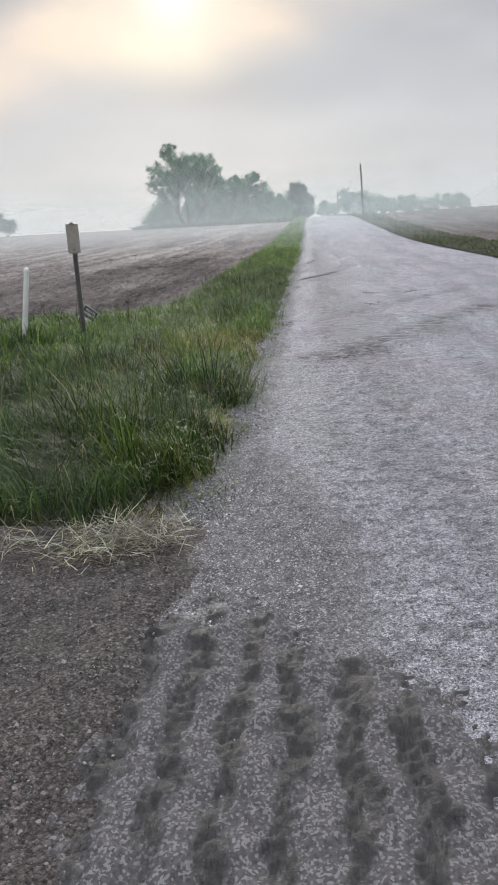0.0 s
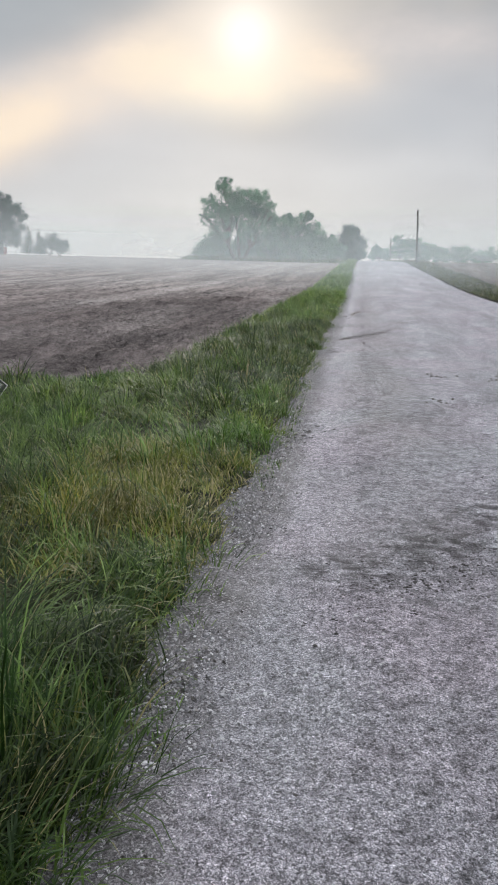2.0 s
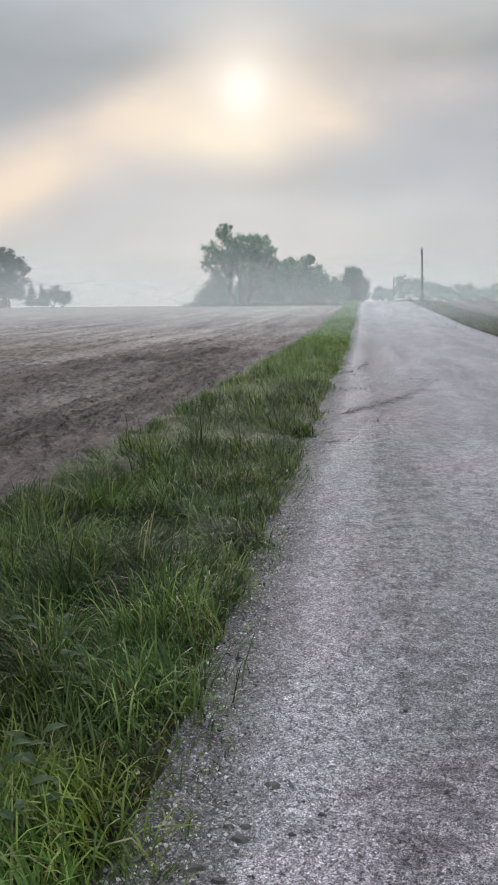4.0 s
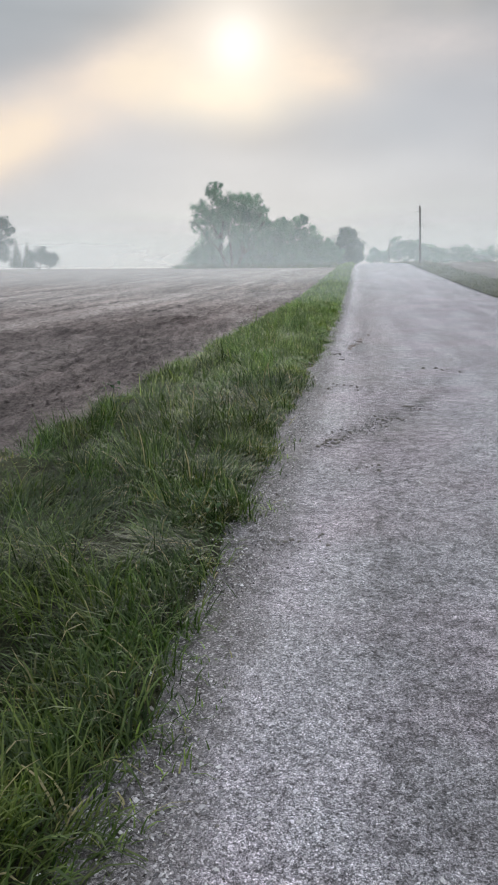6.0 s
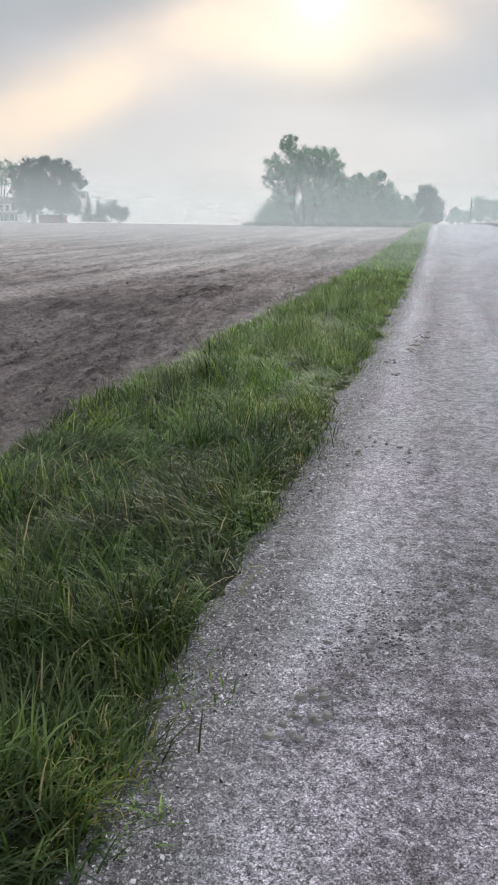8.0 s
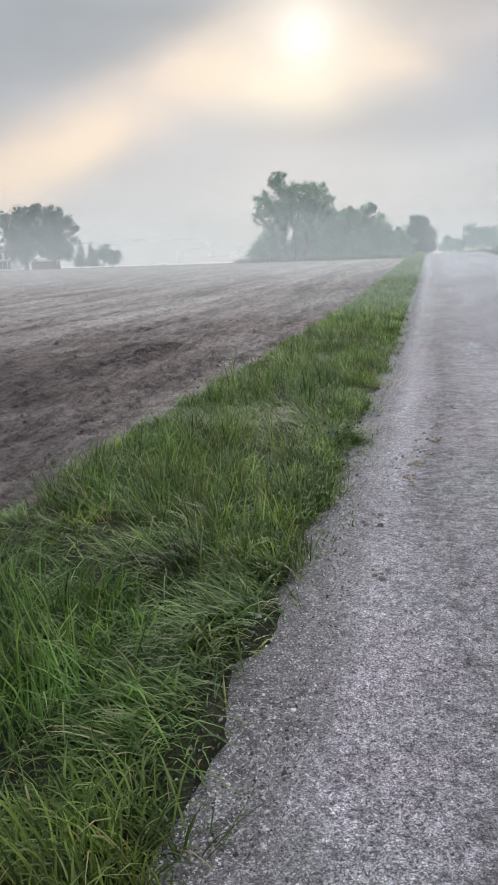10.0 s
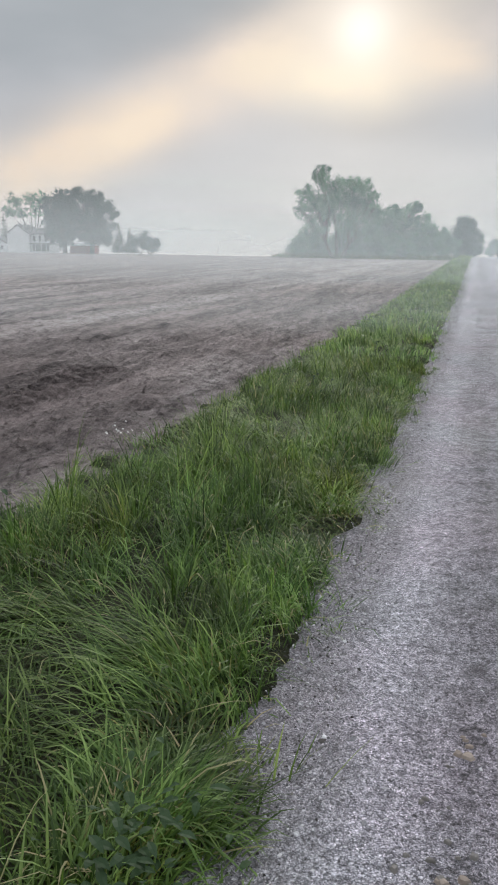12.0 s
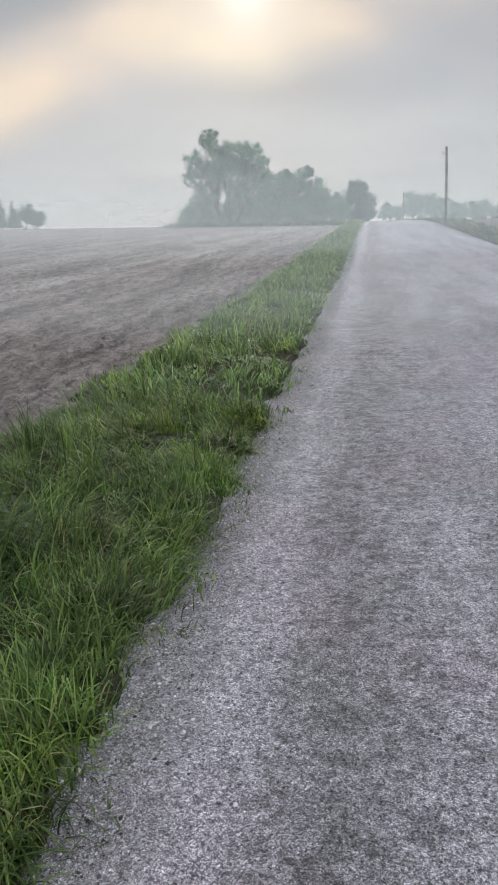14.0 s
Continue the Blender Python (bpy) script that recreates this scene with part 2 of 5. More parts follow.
def make_soil(name, dark, mid, pale, pale_amount, damp=(), lanes=()):
    """Worked earth: rows along the road, clods, crust, straw bits. damp: (x, y, half x, half y, amount) wet ground; lanes: (x, half width, amount) pale dry wheel lanes."""
    m, N = material(name)
    p = N.add("ShaderNodeNewGeometry").outputs["Position"]
    streak = N.noise(N.mapped(p, (1.0, 0.09, 1.0), (0, 0, 0.05)), 1.3, 6.0, 0.65)
    rill = N.noise(N.mapped(p, (1.0, 0.16, 1.0), (0, 0, -0.06)), 5.5, 5.0, 0.68)
    clod = N.noise(p, 7.0, 8.0, 0.74)
    crumb = N.noise(p, 26.0, 6.0, 0.75)
    big = N.noise(p, 0.13, 3.0)
    mixv = N.math("MULTIPLY_ADD", streak, 0.3, N.math("MULTIPLY_ADD", rill, 0.26, N.math("MULTIPLY_ADD", clod, 0.2, N.math("MULTIPLY", crumb, 0.24))))
    col = N.ramp(mixv, [(0.41, dark), (0.49, mid), (0.58, tuple(c * 2.1 for c in mid))])
    col = N.mix(N.ramp(big, [(0.35, 0.0), (0.65, 0.45)]), col, N.mix(1.0, col, (1.25, 1.17, 1.12, 1), "MULTIPLY"))
    crust = N.math("MULTIPLY", N.ramp(N.noise(N.mapped(p, (0.8, 0.12, 1)), 0.7, 5.0, 0.65), [(0.52, 0.0), (0.64, 1.0)]), N.ramp(clod, [(0.42, 0.1), (0.6, 1.0)]))
    x, y = N.add("ShaderNodeSeparateXYZ", {0: p}).outputs[:2]
    wander = N.math("MULTIPLY_ADD", N.noise(N.mapped(p, (1.0, 0.25, 1.0)), 0.5, 5.0, 0.62), 3.2, -1.6)
    for lx, half, amount in lanes:
        d = N.math("MULTIPLY", N.math("ADD", N.math("SUBTRACT", x, lx), wander), 1 / half)
        lane = N.math("EXPONENT", N.math("MULTIPLY", N.math("MULTIPLY", d, d), -1.0))
        crust = N.math("ADD", crust, N.math("MULTIPLY", N.math("MULTIPLY", lane, amount), N.ramp(clod, [(0.4, 0.15), (0.58, 1.0)])))
    col = N.mix(N.math("MULTIPLY", crust, pale_amount, clamp=True), col, (*pale, 1))
    for cx, cy, hx, hy, amount in damp:
        dx = N.math("MULTIPLY", N.math("ADD", N.math("SUBTRACT", x, cx), wander), 1 / hx)
        dy = N.math("MULTIPLY", N.math("ADD", N.math("SUBTRACT", y, cy), wander), 1 / hy)
        wet = N.ramp(N.math("ADD", N.math("MULTIPLY", dx, dx), N.math("MULTIPLY", dy, dy)), [(0.55, amount), (1.0, 0.0)], True)
        col = N.mix(wet, col, N.mix(1.0, col, (0.42, 0.39, 0.40, 1), "MULTIPLY"))
    # soil lightened further along the road: distance haze put into its colour
    haze_pale = N.add("ShaderNodeMapRange", {0: N.math("MULTIPLY_ADD", wander, 3.0, y), 1: 29.0, 2: 44.0, 3: 0.0, 4: 1.0}, easing="SMOOTHSTEP").outputs[0]
    col = N.mix(haze_pale, col, N.mix(1.0, col, (1.12, 1.1, 1.09, 1), "MULTIPLY"))
    straw = N.ramp(N.noise(N.mapped(p, (14, 60, 14), (0, 0, 0.6)), 1.0, 2.0), [(0.72, 0.0), (0.78, 0.5)])
    col = N.mix(straw, col, (0.33, 0.28, 0.21, 1))
    nrm = N.bump(crumb, 1.0, 0.035)
    nrm = N.bump(clod, 1.0, 0.1, nrm)
    nrm = N.bump(rill, 0.9, 0.12, nrm)
    finish(N, col, N.ramp(crust, [(0.0, 0.9), (1.0, 0.7)]), nrm, 0.22)
    return m


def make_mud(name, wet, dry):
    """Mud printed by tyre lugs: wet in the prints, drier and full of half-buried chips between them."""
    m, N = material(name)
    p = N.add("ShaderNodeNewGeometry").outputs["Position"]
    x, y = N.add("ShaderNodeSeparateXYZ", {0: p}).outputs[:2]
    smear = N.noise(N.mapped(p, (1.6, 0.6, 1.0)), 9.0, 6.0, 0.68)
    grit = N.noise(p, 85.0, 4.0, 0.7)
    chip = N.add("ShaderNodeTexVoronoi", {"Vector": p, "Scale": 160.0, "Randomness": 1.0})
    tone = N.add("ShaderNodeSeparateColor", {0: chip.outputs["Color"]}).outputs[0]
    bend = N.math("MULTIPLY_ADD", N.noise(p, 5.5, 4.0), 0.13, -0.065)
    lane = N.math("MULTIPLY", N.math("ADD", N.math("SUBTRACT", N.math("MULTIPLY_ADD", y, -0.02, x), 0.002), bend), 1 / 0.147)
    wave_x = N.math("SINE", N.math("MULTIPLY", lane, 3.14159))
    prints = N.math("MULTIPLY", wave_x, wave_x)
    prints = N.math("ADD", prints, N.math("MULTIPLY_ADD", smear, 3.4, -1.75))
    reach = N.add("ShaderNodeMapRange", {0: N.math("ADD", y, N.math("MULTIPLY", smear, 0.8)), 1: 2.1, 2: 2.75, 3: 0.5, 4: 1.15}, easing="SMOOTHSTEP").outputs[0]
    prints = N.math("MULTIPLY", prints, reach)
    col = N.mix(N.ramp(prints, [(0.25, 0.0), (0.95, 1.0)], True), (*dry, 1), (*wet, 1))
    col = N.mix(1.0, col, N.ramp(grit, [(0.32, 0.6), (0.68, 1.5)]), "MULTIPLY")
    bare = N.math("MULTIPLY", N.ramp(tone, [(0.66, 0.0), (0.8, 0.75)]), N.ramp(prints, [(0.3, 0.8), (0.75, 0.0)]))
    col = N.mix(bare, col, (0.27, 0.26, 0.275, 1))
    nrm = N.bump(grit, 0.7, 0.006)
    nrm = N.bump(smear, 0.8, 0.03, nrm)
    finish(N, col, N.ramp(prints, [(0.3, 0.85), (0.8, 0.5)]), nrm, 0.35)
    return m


def make_grass(name, lo, mid, hi, dry, dry_amount, patch=0.9):
    m, N = material(name)
    g = N.add("ShaderNodeNewGeometry")
    p, rnd = g.outputs["Position"], g.outputs["Random Per Island"]
    flat = N.mapped(p, (1, 1, 0.15))
    col = N.ramp(rnd, [(0.0, lo), (0.55, mid), (1.0, hi)])
    tint = N.noise(flat, patch, 3.0)
    col = N.mix(N.ramp(tint, [(0.35, 0.75), (0.6, 0.0)]), col, N.mix(1.0, col, (0.68, 0.86, 0.78, 1), "MULTIPLY"))
    col = N.mix(N.ramp(N.noise(flat, patch * 1.7, 2.0), [(0.52, 0.0), (0.70, 0.55)]), col, N.mix(1.0, col, (1.45, 1.22, 0.72, 1), "MULTIPLY"))
    col = N.mix(1.0, col, N.ramp(N.noise(flat, 2.9, 4.0, 0.6), [(0.36, 0.5), (0.5, 0.95), (0.64, 1.5)]), "MULTIPLY")
    pick = N.ramp(N.math("FRACT", N.math("MULTIPLY", rnd, 37.0)), [(1.0 - dry_amount - 0.02, 0.0), (1.0 - dry_amount, 1.0)])
    col = N.mix(pick, col, (*dry, 1))
    tr = N.add("ShaderNodeBsdfTranslucent", {0: N.mix(1.0, col, (1.25, 1.3, 0.8, 1), "MULTIPLY")}).outputs[0]
    finish(N, col, 0.46, None, 0.24, extra=(0.42, tr))
    return m


def make_leaf(name, lo, hi):
    m, N = material(name)
    g = N.add("ShaderNodeNewGeometry")
    col = N.ramp(g.outputs["Random Per Island"], [(0.0, lo), (1.0, hi)])
    # random paler patches of leaf colour stand in for lit masses of foliage
    col = N.mix(N.ramp(N.noise(g.outputs["Position"], 0.3, 4.0), [(0.42, 0.0), (0.62, 1.0)]), col, N.mix(1.0, col, (1.9, 1.75, 1.5, 1), "MULTIPLY"))
    tr = N.add("ShaderNodeBsdfTranslucent", {0: col}).outputs[0]
    finish(N, col, 0.6, None, 0.25, extra=(0.35, tr))
    return m


def make_stone(name, lo, mid, hi):
    m, N = material(name)
    g = N.add("ShaderNodeNewGeometry")
    col = N.ramp(g.outputs["Random Per Island"], [(0.0, lo), (0.6, mid), (1.0, hi)])
    col = N.mix(1.0, col, N.ramp(N.noise(g.outputs["Position"], 140.0, 3.0), [(0.3, 0.7), (0.7, 1.3)]), "MULTIPLY")
    finish(N, col, 0.8, None, 0.3)
    return m


def make_plain(name, a, b, scale=6.0, rough=0.7, spec=0.3, stretch=(1, 1, 1), bump=0.3, dist=0.01, metallic=0.0):
    m, N = material(name)
    p = N.add("ShaderNodeTexCoord").outputs["Object"]
    v = N.noise(N.mapped(p, stretch), scale, 5.0, 0.6)
    fine = N.noise(p, scale * 9, 3.0)
    col = N.mix(N.ramp(v, [(0.3, 0.0), (0.7, 1.0)]), (*a, 1), (*b, 1))
    col = N.mix(0.25, col, N.mix(1.0, col, N.ramp(fine, [(0.2, 0.55), (0.8, 1.4)]), "MULTIPLY"))
    finish(N, col, rough, N.bump(v, bump, dist), spec, metallic)
    return m


def make_mist(name, amount, scale, top, fade, x0, x1, soft):
    """Thin drifting mist: mostly clear, scattering the daylight."""
    m, N = material(name)
    p = N.add("ShaderNodeTexCoord").outputs["UV"]
    u, v = N.add("ShaderNodeSeparateXYZ", {0: p}).outputs[:2]
    low = N.add("ShaderNodeMapRange", {0: v, 1: 0.0, 2: fade, 3: 0.0, 4: 1.0}, easing="SMOOTHSTEP").outputs[0]
    high = N.add("ShaderNodeMapRange", {0: v, 1: top * 0.3, 2: top, 3: 1.0, 4: 0.0}, easing="SMOOTHSTEP").outputs[0]
    ends = N.math("MULTIPLY", N.add("ShaderNodeMapRange", {0: u, 1: x0, 2: x0 + soft, 3: 0.0, 4: 1.0}, easing="SMOOTHSTEP").outputs[0], N.add("ShaderNodeMapRange", {0: u, 1: x1 - soft, 2: x1, 3: 1.0, 4: 0.0}, easing="SMOOTHSTEP").outputs[0])
    high = N.math("MULTIPLY", high, ends)
    drift = N.ramp(N.noise(N.mapped(p, (1, 2.2, 1)), scale, 4.0, 0.55), [(0.25, 0.7), (0.75, 1.25)])
    a = N.math("MULTIPLY", N.math("MULTIPLY", low, high), N.math("MULTIPLY", drift, amount), clamp=True)
    white = (0.83, 0.92, 0.95, 1)
    body = N.add("ShaderNodeMixShader", {0: 0.6, 1: N.add("ShaderNodeBsdfDiffuse", {0: white}).outputs[0], 2: N.add("ShaderNodeBsdfTranslucent", {0: white}).outputs[0]}).outputs[0]
    sh = N.add("ShaderNodeMixShader", {0: a, 1: N.add("ShaderNodeBsdfTransparent").outputs[0], 2: body}).outputs[0]
    N.add("ShaderNodeOutputMaterial", {0: sh})
    return m


MUD_LINES = ((0.3, 7.5, 1.2, 8.1, 0.24, 1.2), (0.85, 7.9, 2.9, 11.0, 0.22, 1.1), (0.5, 10.2, 3.0, 13.4, 0.16, 0.6), (0.1, 16.8, 0.9, 19.4, 0.09, 0.35),
             (0.2, 17.2, 1.5, 20.0, 0.14, 0.6), (0.2, 19.6, 0.55, 24.9, 0.1, 0.4), (0.15, 15.5, 1.7, 21.6, 0.12, 0.55), (0.42, 23.2, 0.62, 26.4, 0.06, 0.5))
ROAD = make_road("chip_seal", (1.42, 1.395, 1.45), 1.0, MUD_LINES)
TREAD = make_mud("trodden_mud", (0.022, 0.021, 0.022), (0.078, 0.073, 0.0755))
FIELD = make_soil("tilled_soil", (0.04, 0.0345, 0.0345), (0.178, 0.156, 0.153), (0.45, 0.41, 0.40), 0.7,
                  ((-5.2, 17.5, 4.6, 12.5, 0.62), (-4.0, 29.0, 2.6, 3.2, 0.55), (66.0, 60.0, 72.0, 110.0, 0.85)), ((-7.6, 0.6, 0.7), (-11.5, 0.8, 0.35)))
BARE = make_road("gravelly_earth", (0.29, 0.252, 0.228), 0.0, (), 2.3)
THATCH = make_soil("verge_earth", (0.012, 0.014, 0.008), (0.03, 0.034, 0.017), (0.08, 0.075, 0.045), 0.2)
DULL_GRASS = make_grass("dull_roadside_grass", (0.04, 0.05, 0.03), (0.075, 0.088, 0.052), (0.12, 0.13, 0.085), (0.2, 0.18, 0.14), 0.12)
GRASS = make_grass("meadow_grass", (0.027, 0.056, 0.012), (0.088, 0.147, 0.036), (0.22, 0.30, 0.10), (0.30, 0.28, 0.15), 0.02)
# meadow grass made paler: the mist's haze is put into the blade colour
HAZED_GRASS = make_grass("haze_paled_grass", (0.046, 0.088, 0.026), (0.14, 0.22, 0.072), (0.3, 0.39, 0.165), (0.30, 0.28, 0.17), 0.01)
# deeper green copy of the meadow grass, with clump shade put into the colour
SHADED_GRASS = make_grass("shade_darkened_grass", (0.014, 0.032, 0.008), (0.043, 0.075, 0.019), (0.12, 0.165, 0.055), (0.28, 0.25, 0.14), 0.015)
YELLOW = make_grass("yellowed_grass", (0.085, 0.1, 0.022), (0.168, 0.174, 0.046), (0.29, 0.27, 0.1), (0.36, 0.31, 0.18), 0.2)
STRAW = make_grass("dead_straw", (0.2, 0.16, 0.13), (0.46, 0.4, 0.345), (0.8, 0.74, 0.68), (0.13, 0.1, 0.08), 0.28)
LEAF = make_leaf("tree_leaf", (0.045, 0.12, 0.085), (0.13, 0.26, 0.18))
DARK_LEAF = make_leaf("dark_tree_leaf", (0.016, 0.042, 0.038), (0.045, 0.09, 0.078))
NEEDLE = make_leaf("spruce_needle", (0.018, 0.036, 0.022), (0.04, 0.06, 0.036))
WEED = make_leaf("weed_leaf", (0.018, 0.042, 0.018), (0.045, 0.08, 0.036))
BARK = make_plain("bark", (0.05, 0.042, 0.035), (0.11, 0.095, 0.08), 2.0, 0.9, 0.2, (4, 4, 0.6), 0.6, 0.05)
POLE_WOOD = make_plain("weathered_pole_wood", (0.05, 0.042, 0.036), (0.10, 0.085, 0.075), 3.0, 0.85, 0.2, (5, 5, 0.3), 0.4, 0.01)
GRAVEL = make_stone("loose_stone", (0.06, 0.06, 0.066), (0.24, 0.24, 0.255), (0.56, 0.56, 0.58))
DARK_GRAVEL = make_stone("earthy_stone", (0.016, 0.0145, 0.0135), (0.065, 0.06, 0.057), (0.26, 0.25, 0.245))
MUD = make_plain("dried_mud", (0.045, 0.042, 0.042), (0.11, 0.105, 0.103), 16.0, 0.9, 0.25, (1, 1, 1), 0.8, 0.02)
MUD_CAKE = make_plain("caked_mud", (0.13, 0.122, 0.115), (0.24, 0.228, 0.215), 30.0, 0.9, 0.2, (1, 1, 1), 0.8, 0.01)
CLAY = make_plain("pale_clay", (0.19, 0.158, 0.136), (0.33, 0.28, 0.24), 22.0, 0.9, 0.2, (1, 1, 1), 0.8, 0.01)
CLAY_GREY = make_plain("grey_dried_mud", (0.16, 0.15, 0.145), (0.30, 0.29, 0.28), 22.0, 0.9, 0.2, (1, 1, 1), 0.8, 0.01)
WHITE_PLASTIC = make_plain("white_plastic", (0.62, 0.63, 0.62), (0.8, 0.8, 0.79), 9.0, 0.5, 0.4, (1, 1, 0.3), 0.1, 0.003)
STEEL = make_plain("weathered_steel", (0.13, 0.125, 0.12), (0.22, 0.215, 0.21), 12.0, 0.55, 0.5, (1, 1, 0.4), 0.2, 0.003, 0.6)
PLATE = make_plain("faded_plate", (0.25, 0.225, 0.2), (0.35, 0.32, 0.29), 14.0, 0.6, 0.4, (1, 1, 1), 0.1, 0.002)
BLACK_PAINT = make_plain("black_sign_paint", (0.018, 0.02, 0.022), (0.035, 0.037, 0.04), 20.0, 0.45, 0.5, (1, 1, 1), 0.05, 0.001)
WHITE_PAINT = make_plain("white_sign_paint", (0.42, 0.42, 0.41), (0.58, 0.58, 0.56), 20.0, 0.6, 0.3, (1, 1, 1), 0.05, 0.001)
SIDING = make_plain("white_siding", (0.70, 0.71, 0.72), (0.82, 0.82, 0.82), 0.8, 0.7, 0.3, (0.4, 0.4, 6), 0.2, 0.02)
ROOFING = make_plain("grey_shingles", (0.09, 0.085, 0.085), (0.16, 0.15, 0.15), 2.5, 0.9, 0.2, (1, 1, 3), 0.4, 0.02)
RED_BOARDS = make_plain("red_barn_boards", (0.26, 0.05, 0.04), (0.36, 0.09, 0.07), 1.5, 0.85, 0.2, (4, 4, 0.5), 0.3, 0.02)
METAL_ROOF = make_plain("pale_metal_roof", (0.45, 0.46, 0.47), (0.62, 0.62, 0.62), 1.0, 0.4, 0.5, (1, 4, 1), 0.1, 0.01, 0.3)
# for the window panes, and for the panel that imitates porch shade
GLASS_AND_SHADE = make_plain("window_glass_and_shade", (0.02, 0.022, 0.025), (0.04, 0.043, 0.047), 0.7, 0.12, 0.6, (1, 1, 1), 0.0, 0.001)

# ---- ground shape ----


def smooth(a, b, v):
    t = np.clip((np.asarray(v, float) - a) / (b - a), 0, 1)
    return t * t * (3 - 2 * t)


def rise(a, b, v, soft=12.0):
    """0 before a, 1 after b, straight between, with eased ends."""
    v = np.asarray(v, float)
    e = lambda q: soft * np.logaddexp(0, q / soft * 3.0) / 3.0
    return (e(v - a) - e(v - b)) / (b - a)


def wave(x, y, seed, size):
    """Cheap smooth noise in about -1..1."""
    r = np.random.RandomState(seed)
    out = 0
    for k in range(7):
        a, f, ph = r.uniform(0, 6.28), r.uniform(0.6, 1.7) / size, r.uniform(0, 6.28)
        out = out + np.sin((x * math.cos(a) + y * math.sin(a)) * f * 6.28 + ph)
    return out / 3.2


def land(x, y):
    x, y = np.asarray(x, float), np.asarray(y, float)
    left = 1.28 * rise(40, 105, y) + 0.0025 * np.clip(y - 105, 0, 320) + 0.009 * np.clip(-x - 10, 0, 260) * smooth(70, 200, y)
    mid = 1.70 * rise(40, 95, y) + 0.0034 * np.clip(y - 95, 0, 330)
    right = mid + 0.0042 * np.clip(x - 8, 0, 90) * smooth(20, 70, y)
    w = smooth(-3.2, -0.4, x)
    return np.where(x > 5, right, left * (1 - w) + mid * w)


def road_z(x, y):
    """The road's surface, a little crowned and proud of the land."""
    return land(x, y) - 0.015 + 0.05 * (1 - ((np.asarray(x) - 2.75) / 2.75) ** 2)


def mesh_from(name, verts, faces, mat, smooth_shade=True):
    me = bpy.data.meshes.new(name)
    me.from_pydata(verts, [], faces)
    me.materials.append(mat)
    if smooth_shade:
        me.polygons.foreach_set("use_smooth", [True] * len(me.polygons))
    me.update()
    return me


def grid_mesh(name, xs, ys, zfun, mat):
    X, Y = np.meshgrid(xs, ys)
    Z = zfun(X, Y)
    nx, ny = len(xs), len(ys)
    v = np.stack([X.ravel(), Y.ravel(), Z.ravel()], 1)
    i = (np.arange(ny - 1)[:, None] * nx + np.arange(nx - 1)[None]).ravel()
    f = np.stack([i, i + 1, i + 1 + nx, i + nx], 1)
    return mesh_from(name, v.tolist(), f.tolist(), mat)


def soil_z(x, y):
    """Land with the relief of the tilled field: ridges, clods, wheel ruts."""
    z = land(x, y) - 0.02
    rough = smooth(-1.75, -2.1, x) * (1 - smooth(60, 110, y)) * (1 - smooth(-24, -34, x))
    rough = np.where(x > 5, 0, rough)
    turf = smooth(12.3, 11.9, y) * smooth(-8.1, -7.7, x) * (x < -0.3)
    rough = rough * (1 - turf)
    relief = 0.012 * np.sin(x * 6.28 / 0.76 + 0.8 * wave(x, y, 3, 6)) + 0.022 * wave(x, y, 5, 1.3) + 0.026 * wave(x, y, 6, 0.62) + 0.024 * wave(x, y, 9, 0.41)
    rut = np.exp(-((np.hypot(x + 12.0, y - 21.0) - 8.6) / 0.22) ** 2) + np.exp(-((np.hypot(x + 12.0, y - 21.0) - 6.9) / 0.22) ** 2)
    relief = relief - 0.05 * rut * smooth(15, 20, y)
    z = z + rough * relief - 0.03 * turf
    return np.where((x > -0.3) & (x < 5.8), z - 0.08, z)


xs = np.concatenate([-np.geomspace(1500, 30, 22), np.arange(-28, -9, 0.2), np.arange(-9, -1.6, 0.1), np.array([-1.4, -1.0, -0.6, -0.3, -0.1, 1.5, 3.5, 5.6, 5.9, 6.4]), np.arange(7, 16, 0.8), np.geomspace(17, 1500, 26)])
ys = np.concatenate([np.array([-60, -30, -12, -5, -2]), np.arange(0, 10, 0.2), np.arange(10, 38, 0.11), np.arange(38, 74, 0.2), np.geomspace(74.5, 400, 70), np.geomspace(430, 4200, 18)])
ground = new("ground", grid_mesh("ground", xs, ys, soil_z, FIELD))
tagged(ground, "bare tilled brown soil field with ridges and pale crust", "field", kind="structure")

ys_road = np.concatenate([np.array([-30, -10.0]), np.arange(-4, 70, 0.3), np.geomspace(70.5, 420, 90), np.geomspace(450, 1500, 10)])
us = np.array([-0.075, -0.05, -0.03, -0.015, 0.0, 0.02, 0.05, 0.1, 0.2, 0.35, 0.5, 0.65, 0.8, 0.9, 0.96, 1.0, 1.01])
U, Y = np.meshgrid(us, ys_road)
edge_l = -0.06 + 0.05 * wave(Y * 0, Y, 21, 2.4) + 0.03 * wave(Y * 0, Y, 22, 0.9)
edge_r = 5.5 + 0.10 * wave(Y * 0, Y, 23, 3.0) + 0.06 * wave(Y * 0, Y, 24, 1.1)
RX = edge_l + (edge_r - edge_l) * U
RZ = road_z(np.clip(RX, 0, 5.5), Y) + 0.006 * (1 - 0.85 * smooth(8, 22, Y)) * wave(RX, Y, 25, 1.4)
RZ = RZ - 0.35 * np.clip(-U, 0, 1) * 1.0 - np.where(U > 1.001, 0.14, 0)
nx, ny = len(us), len(ys_road)
ii = (np.arange(ny - 1)[:, None] * nx + np.arange(nx - 1)[None]).ravel()
road = new("road", mesh_from("road", np.stack([RX.ravel(), Y.ravel(), RZ.ravel()], 1).tolist(), np.stack([ii, ii + 1, ii + 1 + nx, ii + nx], 1).tolist(), ROAD))
tagged(road, "narrow grey chip-seal country road with loose gravel", "road", kind="structure")


